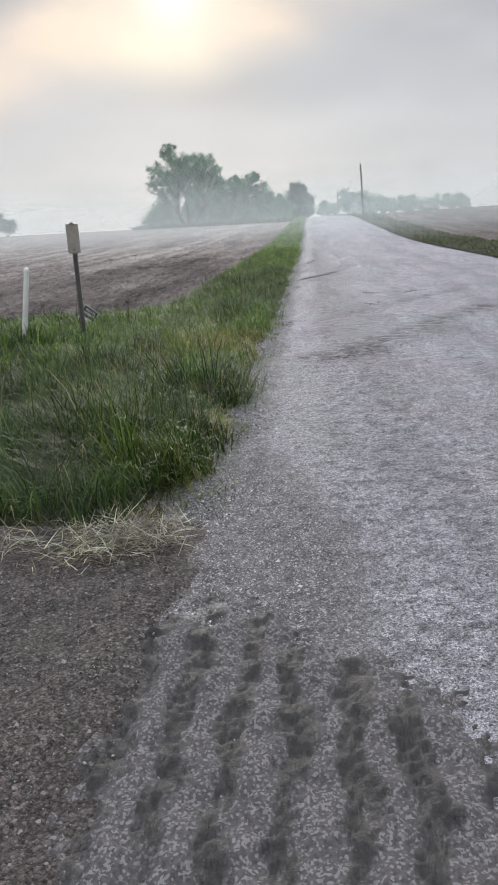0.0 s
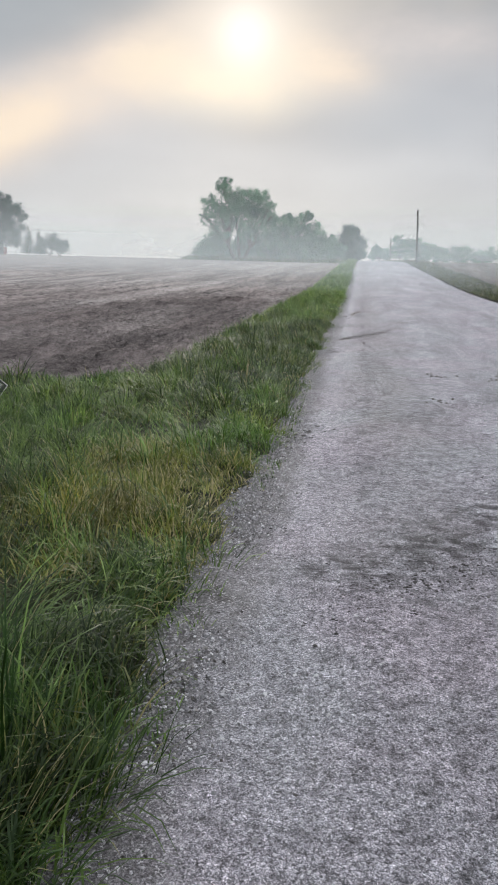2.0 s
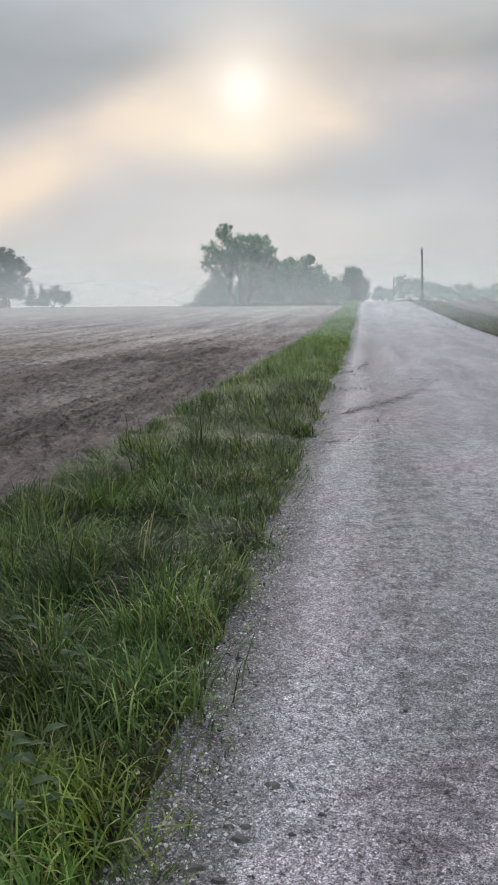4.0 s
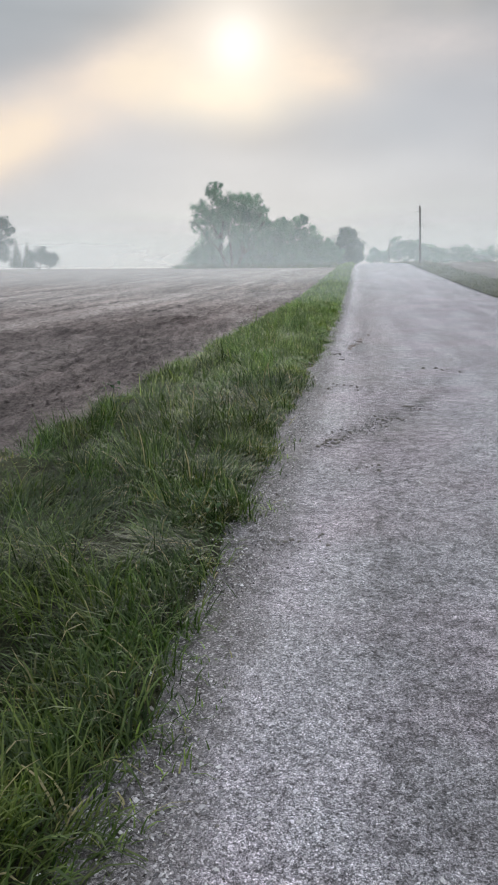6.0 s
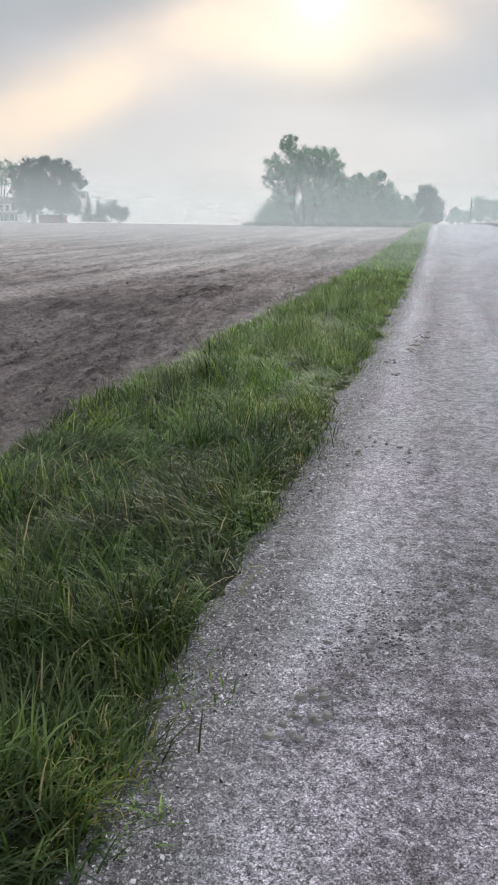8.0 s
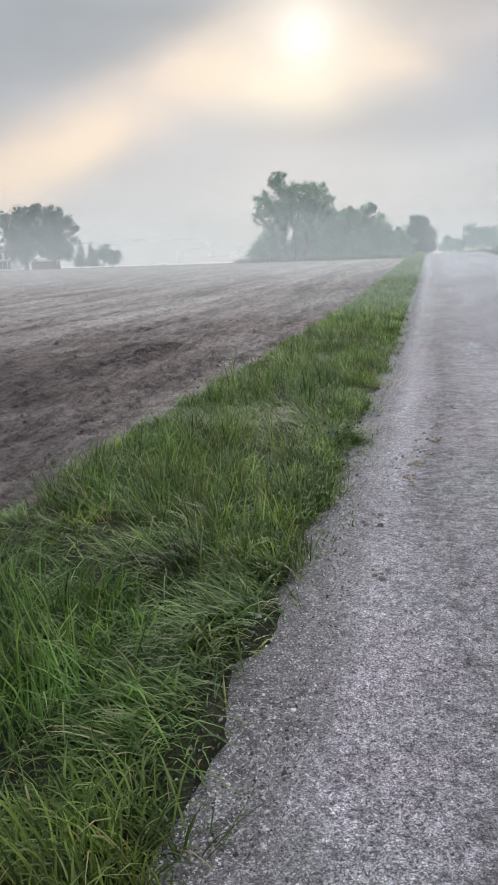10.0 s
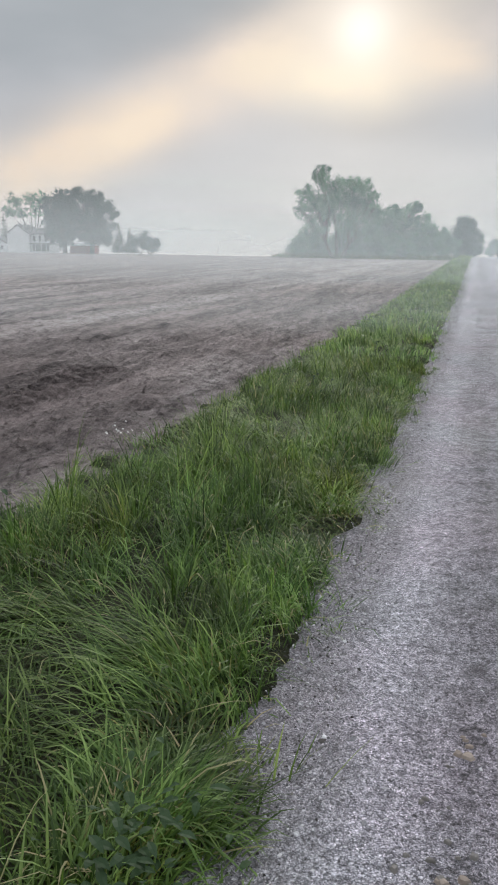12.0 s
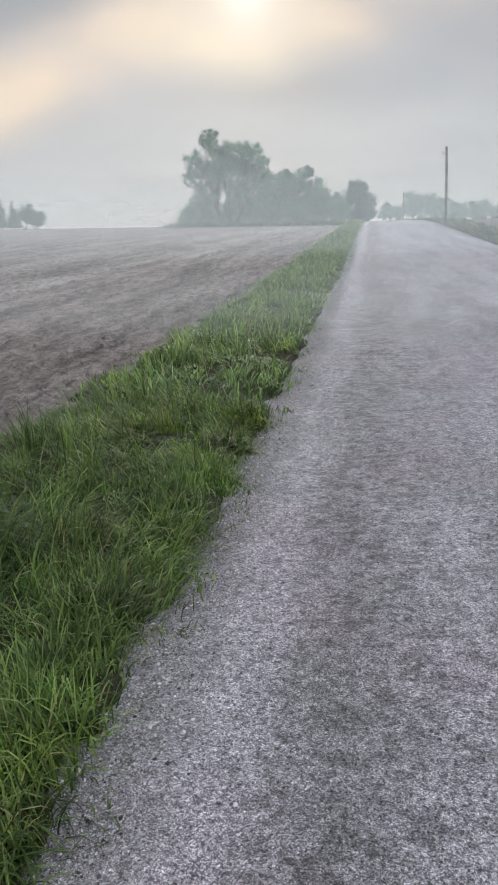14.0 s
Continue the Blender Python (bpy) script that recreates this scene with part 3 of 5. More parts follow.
def verge_z(x, y):
    fray = 0.05 * wave(x * 0, y, 32, 0.7) + 0.03 * wave(x, y, 36, 0.23)
    return land(x, y) + 0.015 + 0.025 * wave(x, y, 31, 0.9) * smooth(0.1, -0.3, x) - 0.09 * smooth(-1.62, -1.95, x + 0.16 * wave(x, y, 38, 0.5)) * smooth(12.0, 13.0, y) - 0.1 * smooth(3.85, 3.5, y + 0.1 * wave(x, y, 39, 0.6)) - 0.05 * smooth(-0.2, -0.02, x + fray + 0.26 * smooth(4.9, 3.8, y)) - 0.06 * smooth(-0.08, 0.05, x + fray)


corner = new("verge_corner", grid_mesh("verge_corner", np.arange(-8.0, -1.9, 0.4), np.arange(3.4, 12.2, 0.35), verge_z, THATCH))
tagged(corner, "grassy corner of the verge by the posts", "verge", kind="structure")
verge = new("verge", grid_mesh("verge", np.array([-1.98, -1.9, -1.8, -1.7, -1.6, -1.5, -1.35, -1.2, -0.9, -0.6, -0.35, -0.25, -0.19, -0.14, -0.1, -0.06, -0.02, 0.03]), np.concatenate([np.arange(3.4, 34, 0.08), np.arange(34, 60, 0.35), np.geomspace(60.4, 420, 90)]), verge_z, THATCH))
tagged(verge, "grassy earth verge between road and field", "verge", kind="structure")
drive = new("field_entrance", grid_mesh("field_entrance", np.array([-6.0, -4.5, -3.2, -2.4, -1.8, -1.4, -1.0, -0.7, -0.45, -0.3, -0.2, -0.12, -0.05, 0.02, 0.09, 0.16, 0.24]), np.concatenate([np.arange(-6, 0, 1.0), np.arange(0, 3.75, 0.06)]), lambda x, y: land(x, y) + 0.012 + 0.012 * wave(x, y, 33, 0.7) + 0.006 * wave(x, y, 37, 0.2) - 0.07 * smooth(-0.12, 0.2, x + 0.06 * wave(x, y, 34, 0.5)), BARE))
tagged(drive, "dark gravelly earth field entrance beside the road", "track", kind="structure")
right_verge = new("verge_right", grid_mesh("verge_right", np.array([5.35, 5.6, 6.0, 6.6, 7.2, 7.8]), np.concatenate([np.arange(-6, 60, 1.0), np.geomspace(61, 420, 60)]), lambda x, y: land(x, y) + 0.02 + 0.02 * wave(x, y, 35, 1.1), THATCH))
tagged(right_verge, "grassy earth verge on the far roadside", "verge", kind="structure")

# ---- grass ----


def blade_mesh(name, base, height, width, lean, heading, curl, mat, segs=3):
    """Curved tapering blades of a few lengths each, in one mesh."""
    n = len(base)
    d = np.stack([np.cos(heading), np.sin(heading), 0 * heading], 1)
    s = np.stack([-np.sin(heading), np.cos(heading), 0 * heading], 1)
    up = np.array([0, 0, 1.0])
    nv = 2 * segs + 1
    v = np.empty((n, nv, 3))
    pos, ang = base.copy(), lean.copy()
    seg = height / segs
    for k in range(segs):
        wk = (0.75, 1.0, 0.9, 0.6)[k] if segs > 3 else (0.75, 1.0, 0.7)[k]
        v[:, 2 * k] = pos - s * (width * wk / 2)[:, None]
        v[:, 2 * k + 1] = pos + s * (width * wk / 2)[:, None]
        pos = pos + (d * np.sin(ang)[:, None] + up * np.cos(ang)[:, None]) * seg[:, None]
        ang = np.minimum(ang + curl * (3 / segs) * (0.6 + 0.5 * k), 2.3)
    v[:, 2 * segs] = pos
    v[:, :, 2] = np.maximum(v[:, :, 2], base[:, None, 2])
    me = bpy.data.meshes.new(name)
    me.vertices.add(nv * n)
    me.vertices.foreach_set("co", v.ravel())
    pat = np.concatenate([np.array([0, 1, 3, 2]) + 2 * k for k in range(segs - 1)] + [np.array([0, 1, 2]) + 2 * (segs - 1)])
    starts = np.arange(segs) * 4
    me.loops.add(len(pat) * n)
    me.loops.foreach_set("vertex_index", (np.arange(n)[:, None] * nv + pat).ravel().astype(np.int32))
    me.polygons.add(segs * n)
    me.polygons.foreach_set("loop_start", (np.arange(n)[:, None] * len(pat) + starts).ravel().astype(np.int32))
    me.materials.append(mat)
    me.update(calc_edges=True)
    me.polygons.foreach_set("use_smooth", np.ones(segs * n, bool))
    return me


def combed(x, y):
    """The way in which wind and rain have laid the grass, in radians."""
    return 2.5 + 1.5 * wave(x, y, 47, 3.1) + 0.9 * wave(x, y, 48, 0.9)


def tufts(rng, n, x0, x1, y0, y1, per, hgt, wid, spread, zfun, tall, keep=None):
    """Blade data for tufts spread over a strip; tall(x, y) scales the height."""
    cx, cy = rng.uniform(x0, x1, n), rng.uniform(y0, y1, n)
    if keep is not None:
        ok = keep(cx, cy, rng)
        cx, cy = cx[ok], cy[ok]
        n = len(cx)
    th = tall(cx, cy) * rng.uniform(0.75, 1.2, n)
    laid = smooth(-0.1, 0.9, wave(cx, cy, 59, 1.7))
    tdir = combed(cx, cy) + rng.normal(0, 0.5, n)
    tl = rng.gamma(1.8, 0.17, n) + 0.62 * laid
    k = per
    off = rng.normal(0, spread, (n, k, 2))
    x, y = (cx[:, None] + off[..., 0]).ravel(), (cy[:, None] + off[..., 1]).ravel()
    out = np.arctan2(off[..., 1], off[..., 0])
    free = rng.uniform(size=(n, k)) < (0.52 - 0.38 * laid)[:, None]
    heading = np.where(free, out, tdir[:, None] + rng.normal(0, 0.38, (n, k))).ravel()
    lean = (tl[:, None] + np.abs(rng.normal(0, 0.24, (n, k)))).ravel().clip(0, 1.3)
    h = (th[:, None] * hgt * rng.uniform(0.45, 1.2, (n, k))).ravel()
    w = wid * rng.uniform(0.55, 1.45, n * k)
    curl = rng.gamma(2.6, 0.22, n * k).clip(0.08, 1.3)
    base = np.stack([x, y, zfun(x, y) - 0.01], 1)
    return base, h, w, lean, heading, curl


def join(parts):
    return [np.concatenate(c) for c in zip(*parts)]


def tall_left(x, y):
    """Rank in the middle of the verge, short beside road and field."""
    side = 0.42 + 0.58 * smooth(0.05, -0.65, x)
    back = 0.3 + 0.7 * np.maximum(smooth(-2.1, -1.05, x), 0.7 * smooth(13.0, 11.0, y))
    hollow = 1 - 0.62 * np.exp(-((x + 1.25 - 0.22 * (y - 17)) / 0.2) ** 2) * smooth(14.3, 15.5, y) * smooth(20.0, 18.8, y)
    hummock = 0.42 * wave(x, y, 41, 0.62) + 0.25 * wave(x, y, 60, 1.3) + 0.22 * wave(x, y, 42, 4.0)
    return (0.80 + 0.2 * smooth(9, 6, y)) * hollow * side * back * (1.0 + (1 - 0.6 * smooth(22, 42, y)) * hummock).clip(0.35, 1.9)


def yellow_zone(x, y):
    return smooth(7.2, 8.0, y + 0.3 * wave(x, y, 53, 0.8)) * (1 - smooth(9.2, 9.8, y + 0.25 * wave(x, y, 54, 0.7))) * smooth(-1.5, -0.6, x)


def verge_keep(x, y, rng):
    wob = 0.05 * wave(x * 0, y, 43, 1.3) + 0.04 * wave(x * 0, y, 44, 0.5)
    start = 3.72 + 0.18 * wave(x, y * 0, 45, 0.7)
    back = -1.92 + 0.18 * wave(x * 0, y, 46, 2.6) - np.where(y < 12.1 + 0.3 * wave(x, y * 0, 50, 1.5), 9.0, 0.3 * np.clip(15.5 - y, 0, 9))
    clump = smooth(-0.6, 0.6, wave(x, y, 49, 0.33)) * 0.9 + 0.1
    clump = clump * (1 - 0.93 * yellow_zone(x, y))
    return (x < -0.10 + wob + rng.normal(0, 0.04, len(x)) - 0.24 * smooth(4.9, 3.8, y)) & (x > back) & (y > start) & (rng.uniform(size=len(x)) < clump)


rng = np.random.RandomState(7)
SPLIT = 33.0
near_parts = [
    tufts(rng, 11000, -2.3, 0.05, 3.5, SPLIT, 27, 0.36, 0.005, 0.05, verge_z, tall_left, verge_keep),
    tufts(rng, 2900, -6.5, -1.9, 3.6, 12.6, 16, 0.34, 0.0105, 0.06, verge_z, tall_left, verge_keep),
    tufts(rng, 1500, -2.2, -0.2, 3.6, SPLIT, 7, 0.5, 0.0042, 0.04, verge_z, tall_left, verge_keep),
    tufts(rng, 7200, -0.4, 0.14, 3.6, SPLIT, 12, 0.17, 0.0055, 0.05, verge_z, lambda x, y: 1 + 0.4 * wave(x, y, 61, 0.5), lambda x, y, rng: (x < -0.06 + 0.05 * wave(x * 0, y, 43, 1.3) + 0.05 * wave(x * 0, y, 44, 0.5) + rng.normal(0, 0.035, len(x)) - 0.22 * smooth(4.9, 3.8, y)) & (y > 3.75) & (rng.uniform(size=len(x)) > 0.9 * yellow_zone(x, y))),
]
near_all = join(near_parts)
# stretches of the near verge that get the shade-darkened copy
darkened = near_all[0][:, 1] + 1.2 * wave(near_all[0][:, 0], near_all[0][:, 1], 57, 1.6) + rng.normal(0, 0.7, len(near_all[0]))
darkened = ((darkened > 11.5) & (darkened < 20.5)) | (darkened < 8.0)
rank = new("darkened_rank_grass", blade_mesh("darkened_rank_grass", *[c[darkened] for c in near_all], SHADED_GRASS, 4))
tagged(rank, "deep green rank grass in clumps, shade put into its colour", "grass", kind="stuff")
grass_near = new("verge_grass", blade_mesh("verge_grass", *[c[~darkened] for c in near_all], GRASS, 4))
tagged(grass_near, "rank green meadow grass growing on the verge", "grass", kind="stuff")
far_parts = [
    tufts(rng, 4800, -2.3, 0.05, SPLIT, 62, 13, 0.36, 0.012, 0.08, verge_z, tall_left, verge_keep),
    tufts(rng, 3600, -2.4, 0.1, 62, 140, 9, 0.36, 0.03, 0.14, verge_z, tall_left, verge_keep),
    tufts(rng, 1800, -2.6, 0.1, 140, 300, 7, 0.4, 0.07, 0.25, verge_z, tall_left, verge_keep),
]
# far blades take the copy with haze in its colour
grass_far = new("verge_grass", blade_mesh("verge_grass_far", *join(far_parts), HAZED_GRASS))
tagged(grass_far, "green meadow grass on the misty verge, haze in its colour", "grass", kind="stuff")


def yellow_keep(x, y, rng):
    w = yellow_zone(x, y) + 0.10 * smooth(0.2, 0.6, wave(x, y, 48, 2.2)) + 0.55 * smooth(-0.34, -0.14, x) * smooth(-0.3, 0.5, wave(x, y, 58, 0.8)) + 0.4 * smooth(-0.34, -0.16, x) * smooth(7.6, 6.6, y)
    return (x < -0.06) & (x > -1.9) & (y > 3.7) & (rng.uniform(size=len(x)) < w)


sprigs = new("road_edge_grass", blade_mesh("road_edge_grass", *tufts(rng, 2200, -0.2, 0.09, 3.9, 60, 9, 0.06, 0.004, 0.03, lambda x, y: road_z(np.clip(x, 0, 5), y), lambda x, y: 1 + 0 * x, lambda x, y, rng: wave(x, y, 55, 1.7) > 0.1), GRASS))
tagged(sprigs, "sparse short grass sprigs in the gravel shoulder", "grass", kind="stuff")
yellow = new("dry_grass", blade_mesh("dry_grass", *tufts(rng, 15000, -2.0, 0.05, 3.7, 33, 20, 0.2, 0.0048, 0.06, verge_z, tall_left, yellow_keep), YELLOW))
tagged(yellow, "yellowed dry grass patch at the road edge", "grass", kind="stuff")
right_parts = [
    tufts(rng, 2200, 5.45, 7.8, 12, 75, 7, 0.2, 0.024, 0.08, land, lambda x, y: (1 + 0.3 * wave(x, y, 51, 2.2))),
    tufts(rng, 1300, 5.5, 8.2, 75, 260, 6, 0.36, 0.04, 0.2, land, lambda x, y: (1 + 0.3 * wave(x, y, 51, 2.2))),
]
grass_right = new("verge_grass", blade_mesh("verge_grass_right", *join(right_parts), DULL_GRASS))
tagged(grass_right, "green grass strip along the opposite road edge", "grass", kind="stuff")
# raked-off dead stalks where the verge begins
n = 1250
heap_x = np.where(rng.uniform(size=n) < 0.45, rng.normal(-0.27, 0.11, n), rng.uniform(-1.3, -0.05, n))
sx, sy = heap_x, 3.53 + rng.normal(0, 0.1, n) + 0.1 * (heap_x + 0.3) + 0.05 * wave(heap_x, np.zeros(n), 52, 0.6)
straw = new("straw", blade_mesh("straw", np.stack([sx, sy, land(sx, sy) + 0.015 + rng.uniform(0, 0.045, n)], 1), rng.uniform(0.05, 0.17, n), rng.uniform(0.002, 0.0045, n), rng.uniform(0.95, 1.6, n), rng.uniform(0, 6.28, n), rng.uniform(-0.1, 0.3, n), STRAW))
tagged(straw, "pale dead straw lying where the verge begins", "straw", kind="stuff")

# ---- loose stones ----


def stone_mesh(name, pos, size, rng, mat):
    """Angular chips bedded in the ground, each turned at random."""
    n = len(pos)
    o = np.array([[1, 0, -0.5], [0, 1, -0.5], [-1, 0, -0.5], [0, -1, -0.5], [0, 0, 0.9]])
    v = o[None] * rng.uniform(0.6, 1.15, (n, 5, 1))
    v = v + rng.normal(0, 0.12, v.shape)
    a = rng.uniform(0, 6.28, n)
    c, s = np.cos(a)[:, None], np.sin(a)[:, None]
    tilt = rng.normal(0, 0.35, (n, 1))
    x, y, z = v[..., 0] * c - v[..., 1] * s, v[..., 0] * s + v[..., 1] * c, v[..., 2] * 0.7
    z, x = z + tilt * x, x
    v = np.stack([x, y, z], -1) * size[:, None, None] + pos[:, None]
    f = np.array([[0, 1, 4], [1, 2, 4], [2, 3, 4], [3, 0, 4]])
    me = bpy.data.meshes.new(name)
    me.vertices.add(5 * n)
    me.vertices.foreach_set("co", v.ravel())
    me.loops.add(12 * n)
    me.loops.foreach_set("vertex_index", (np.arange(n)[:, None] * 5 + f.ravel()).ravel().astype(np.int32))
    me.polygons.add(4 * n)
    me.polygons.foreach_set("loop_start", (np.arange(4 * n) * 3).astype(np.int32))
    me.materials.append(mat)
    me.update(calc_edges=True)
    return me


n = 40000
gx = np.concatenate([np.abs(rng.normal(0.0, 0.2, n // 2)) - 0.1, rng.uniform(-0.1, 2.6, n // 2)])
gy = 0.8 + 59 * rng.uniform(0, 1, n) ** 1.7
gs = rng.gamma(5, 0.00095, n).clip(0.002, 0.009)
gs = np.where((gx < 0.75) & (gy < 2.8) & (rng.uniform(size=n) < 0.85), 0.0008, gs)
gravel = new("gravel", stone_mesh("gravel", np.stack([gx, gy, road_z(gx.clip(0, 5), gy) + gs * 0.4], 1), gs, rng, GRAVEL))
tagged(gravel, "loose grey gravel chips scattered on the road", "gravel", kind="stuff")
def shoulder(n, mat, label, mean, spread, size, rng):
    kx, ky = rng.normal(mean, spread, n), 0.8 + 62 * rng.uniform(0, 1, n) ** 1.6
    kx = np.where(kx < -0.14, -0.28 - kx, kx)
    ks = rng.gamma(3.5, size, n).clip(0.0025, 0.014)
    kz = np.maximum(road_z(kx.clip(0, 5), ky) + np.minimum(kx, 0) * 0.06, np.where(kx < 0.03, verge_z(kx, ky), -9)) + ks * 0.25
    ob = new("shoulder_gravel", stone_mesh("shoulder_gravel", np.stack([kx, ky, kz], 1), ks, rng, mat))
    return tagged(ob, label, "gravel", kind="stuff")


shoulder(36000, DARK_GRAVEL, "dark earthy crumbs and stones along the road shoulder", 0.0, 0.09, 0.0011, rng)
shoulder(20000, GRAVEL, "loose pale chips thrown to the road shoulder", 0.06, 0.12, 0.0011, rng)
n = 34000
ex, ey = rng.uniform(-2.2, 0.12, n), rng.uniform(0.6, 3.7, n)
es = rng.gamma(3, 0.0011, n).clip(0.0018, 0.009)
earth_gravel = new("gravel", stone_mesh("earth_gravel", np.stack([ex, ey, land(ex, ey) + 0.014 + 0.012 * wave(ex, ey, 33, 0.7) - 0.07 * smooth(-0.12, 0.2, ex) + es * 0.4], 1), es, rng, DARK_GRAVEL))
tagged(earth_gravel, "small stones bedded in the dark earth entrance", "gravel", kind="stuff")
n = 34000
fy = 9 + 48 * rng.uniform(0, 1, n) ** 1.3
fx = -1.95 - rng.gamma(1.2, 2.4, n)
fs = rng.gamma(2.2, 0.0062, n).clip(0.004, 0.038)
clods = new("soil_clods", stone_mesh("soil_clods", np.stack([fx, fy, soil_z(fx, fy) + fs * 0.25], 1), fs, rng, FIELD))
tagged(clods, "loose brown soil clods on the tilled field", "soil", kind="stuff")

# tractor lug prints pressed into the field
tx, ty = np.arange(-4.35, -3.2, 0.028), np.arange(28.7, 32.2, 0.028)


def print_z(x, y):
    mid = -3.78 - 0.1 * (y - 30.4) - 0.05 * (y - 30.4) ** 2
    inside = smooth(0.36, 0.26, np.abs(x - mid) + 0.04 * wave(x, y, 91, 0.4)) * smooth(28.8, 29.2, y) * smooth(32.1, 31.6, y)
    lug = smooth(-0.2, 0.5, np.sin((y - 0.35 * np.abs(x - mid)) * 6.2832 / 0.23))
    return soil_z(x, y) - 0.06 * (1 - inside) + inside * (0.085 * lug - 0.03 + 0.008 * wave(x, y, 92, 0.12))


prints = new("tyre_print", grid_mesh("tyre_print", tx, ty, print_z, FIELD))
tagged(prints, "tractor tyre lug print pressed in tilled soil", "tyre print", kind="stuff")

# ---- helpers for things ----


def part(name, bm, mat, parent, label=""):
    me = bpy.data.meshes.new(name)
    bmesh.ops.recalc_face_normals(bm, faces=bm.faces)
    bm.to_mesh(me)
    bm.free()
    me.materials.append(mat)
    ob = new(name, me)
    ob.parent = parent
    return tagged(ob, label)


def thing(name, m, label, category, group=""):
    ob = new(name)
    ob.matrix_world = m
    return tagged(ob, label, category, group)


def box(bm, x0, x1, y0, y1, z0, z1, bevel=0.0):
    made = bmesh.ops.create_cube(bm, size=1.0, matrix=Matrix.LocRotScale(((x0 + x1) / 2, (y0 + y1) / 2, (z0 + z1) / 2), None, (x1 - x0, y1 - y0, z1 - z0)))
    if bevel:
        edges = list({e for v in made["verts"] for e in v.link_edges})
        bmesh.ops.bevel(bm, geom=edges, offset=bevel, segments=1, affect="EDGES")
    return bm


def tube(bm, path, radii, sides=8):
    """A tapering tube along a path, closed at both ends."""
    rings = []
    for k, (p, r) in enumerate(zip(path, radii)):
        a = Vector(path[max(k - 1, 0)])
        b = Vector(path[min(k + 1, len(path) - 1)])
        q = (b - a).to_track_quat("Z", "Y")
        rings.append([bm.verts.new(Vector(p) + q @ Vector((r * math.cos(6.2832 * i / sides), r * math.sin(6.2832 * i / sides), 0))) for i in range(sides)])
    for r0, r1 in zip(rings, rings[1:]):
        for i in range(sides):
            bm.faces.new((r0[i], r0[(i + 1) % sides], r1[(i + 1) % sides], r1[i]))
    bm.faces.new(rings[0][::-1])
    bm.faces.new(rings[-1])
    return bm


# ---- trees ----


def leaf_mesh(name, centres, radii, count, size, rng, mat, squash=1.0, shell=0.45):
    """Many small folded leaf sprays round the ends of the limbs."""
    centres, radii = np.array(centres, float), np.array(radii, float)
    share = radii**2 / (radii**2).sum()
    pick = rng.choice(len(radii), count, p=share)
    d = rng.normal(size=(count, 3))
    d /= np.linalg.norm(d, axis=1)[:, None]
    lump = 1 + 0.28 * np.sin(d[:, 0] * 5 + pick) * np.sin(d[:, 2] * 6 + 2 * pick) + 0.16 * np.sin(d[:, 1] * 9 + pick * 3)
    rr = 1.1 * rng.uniform(0, 1, count) ** shell * lump
    stray = rng.uniform(size=count) < 0.06
    rr = np.where(stray, rr * rng.uniform(1.0, 1.25, count), rr)
    pos = centres[pick] + d * (rr * radii[pick])[:, None] * np.array([1, 1, squash])
    a = rng.normal(size=(count, 3))
    a /= np.linalg.norm(a, axis=1)[:, None]
    b = np.cross(a, rng.normal(size=(count, 3)))
    b /= np.linalg.norm(b, axis=1)[:, None]
    nrm = np.cross(a, b)
    s = size * rng.uniform(0.5, 1.5, count)[:, None]
    v = np.stack([pos - a * s, pos + b * s * 0.45 + nrm * s * 0.2, pos + a * s, pos - b * s * 0.45 + nrm * s * 0.2], 1)
    me = bpy.data.meshes.new(name)
    me.vertices.add(4 * count)
    me.vertices.foreach_set("co", v.ravel())
    me.loops.add(6 * count)
    me.loops.foreach_set("vertex_index", (np.arange(count)[:, None] * 4 + np.array([0, 1, 2, 0, 2, 3])).ravel().astype(np.int32))
    me.polygons.add(2 * count)
    me.polygons.foreach_set("loop_start", (np.arange(2 * count) * 3).astype(np.int32))
    me.materials.append(mat)
    me.update(calc_edges=True)
    return me


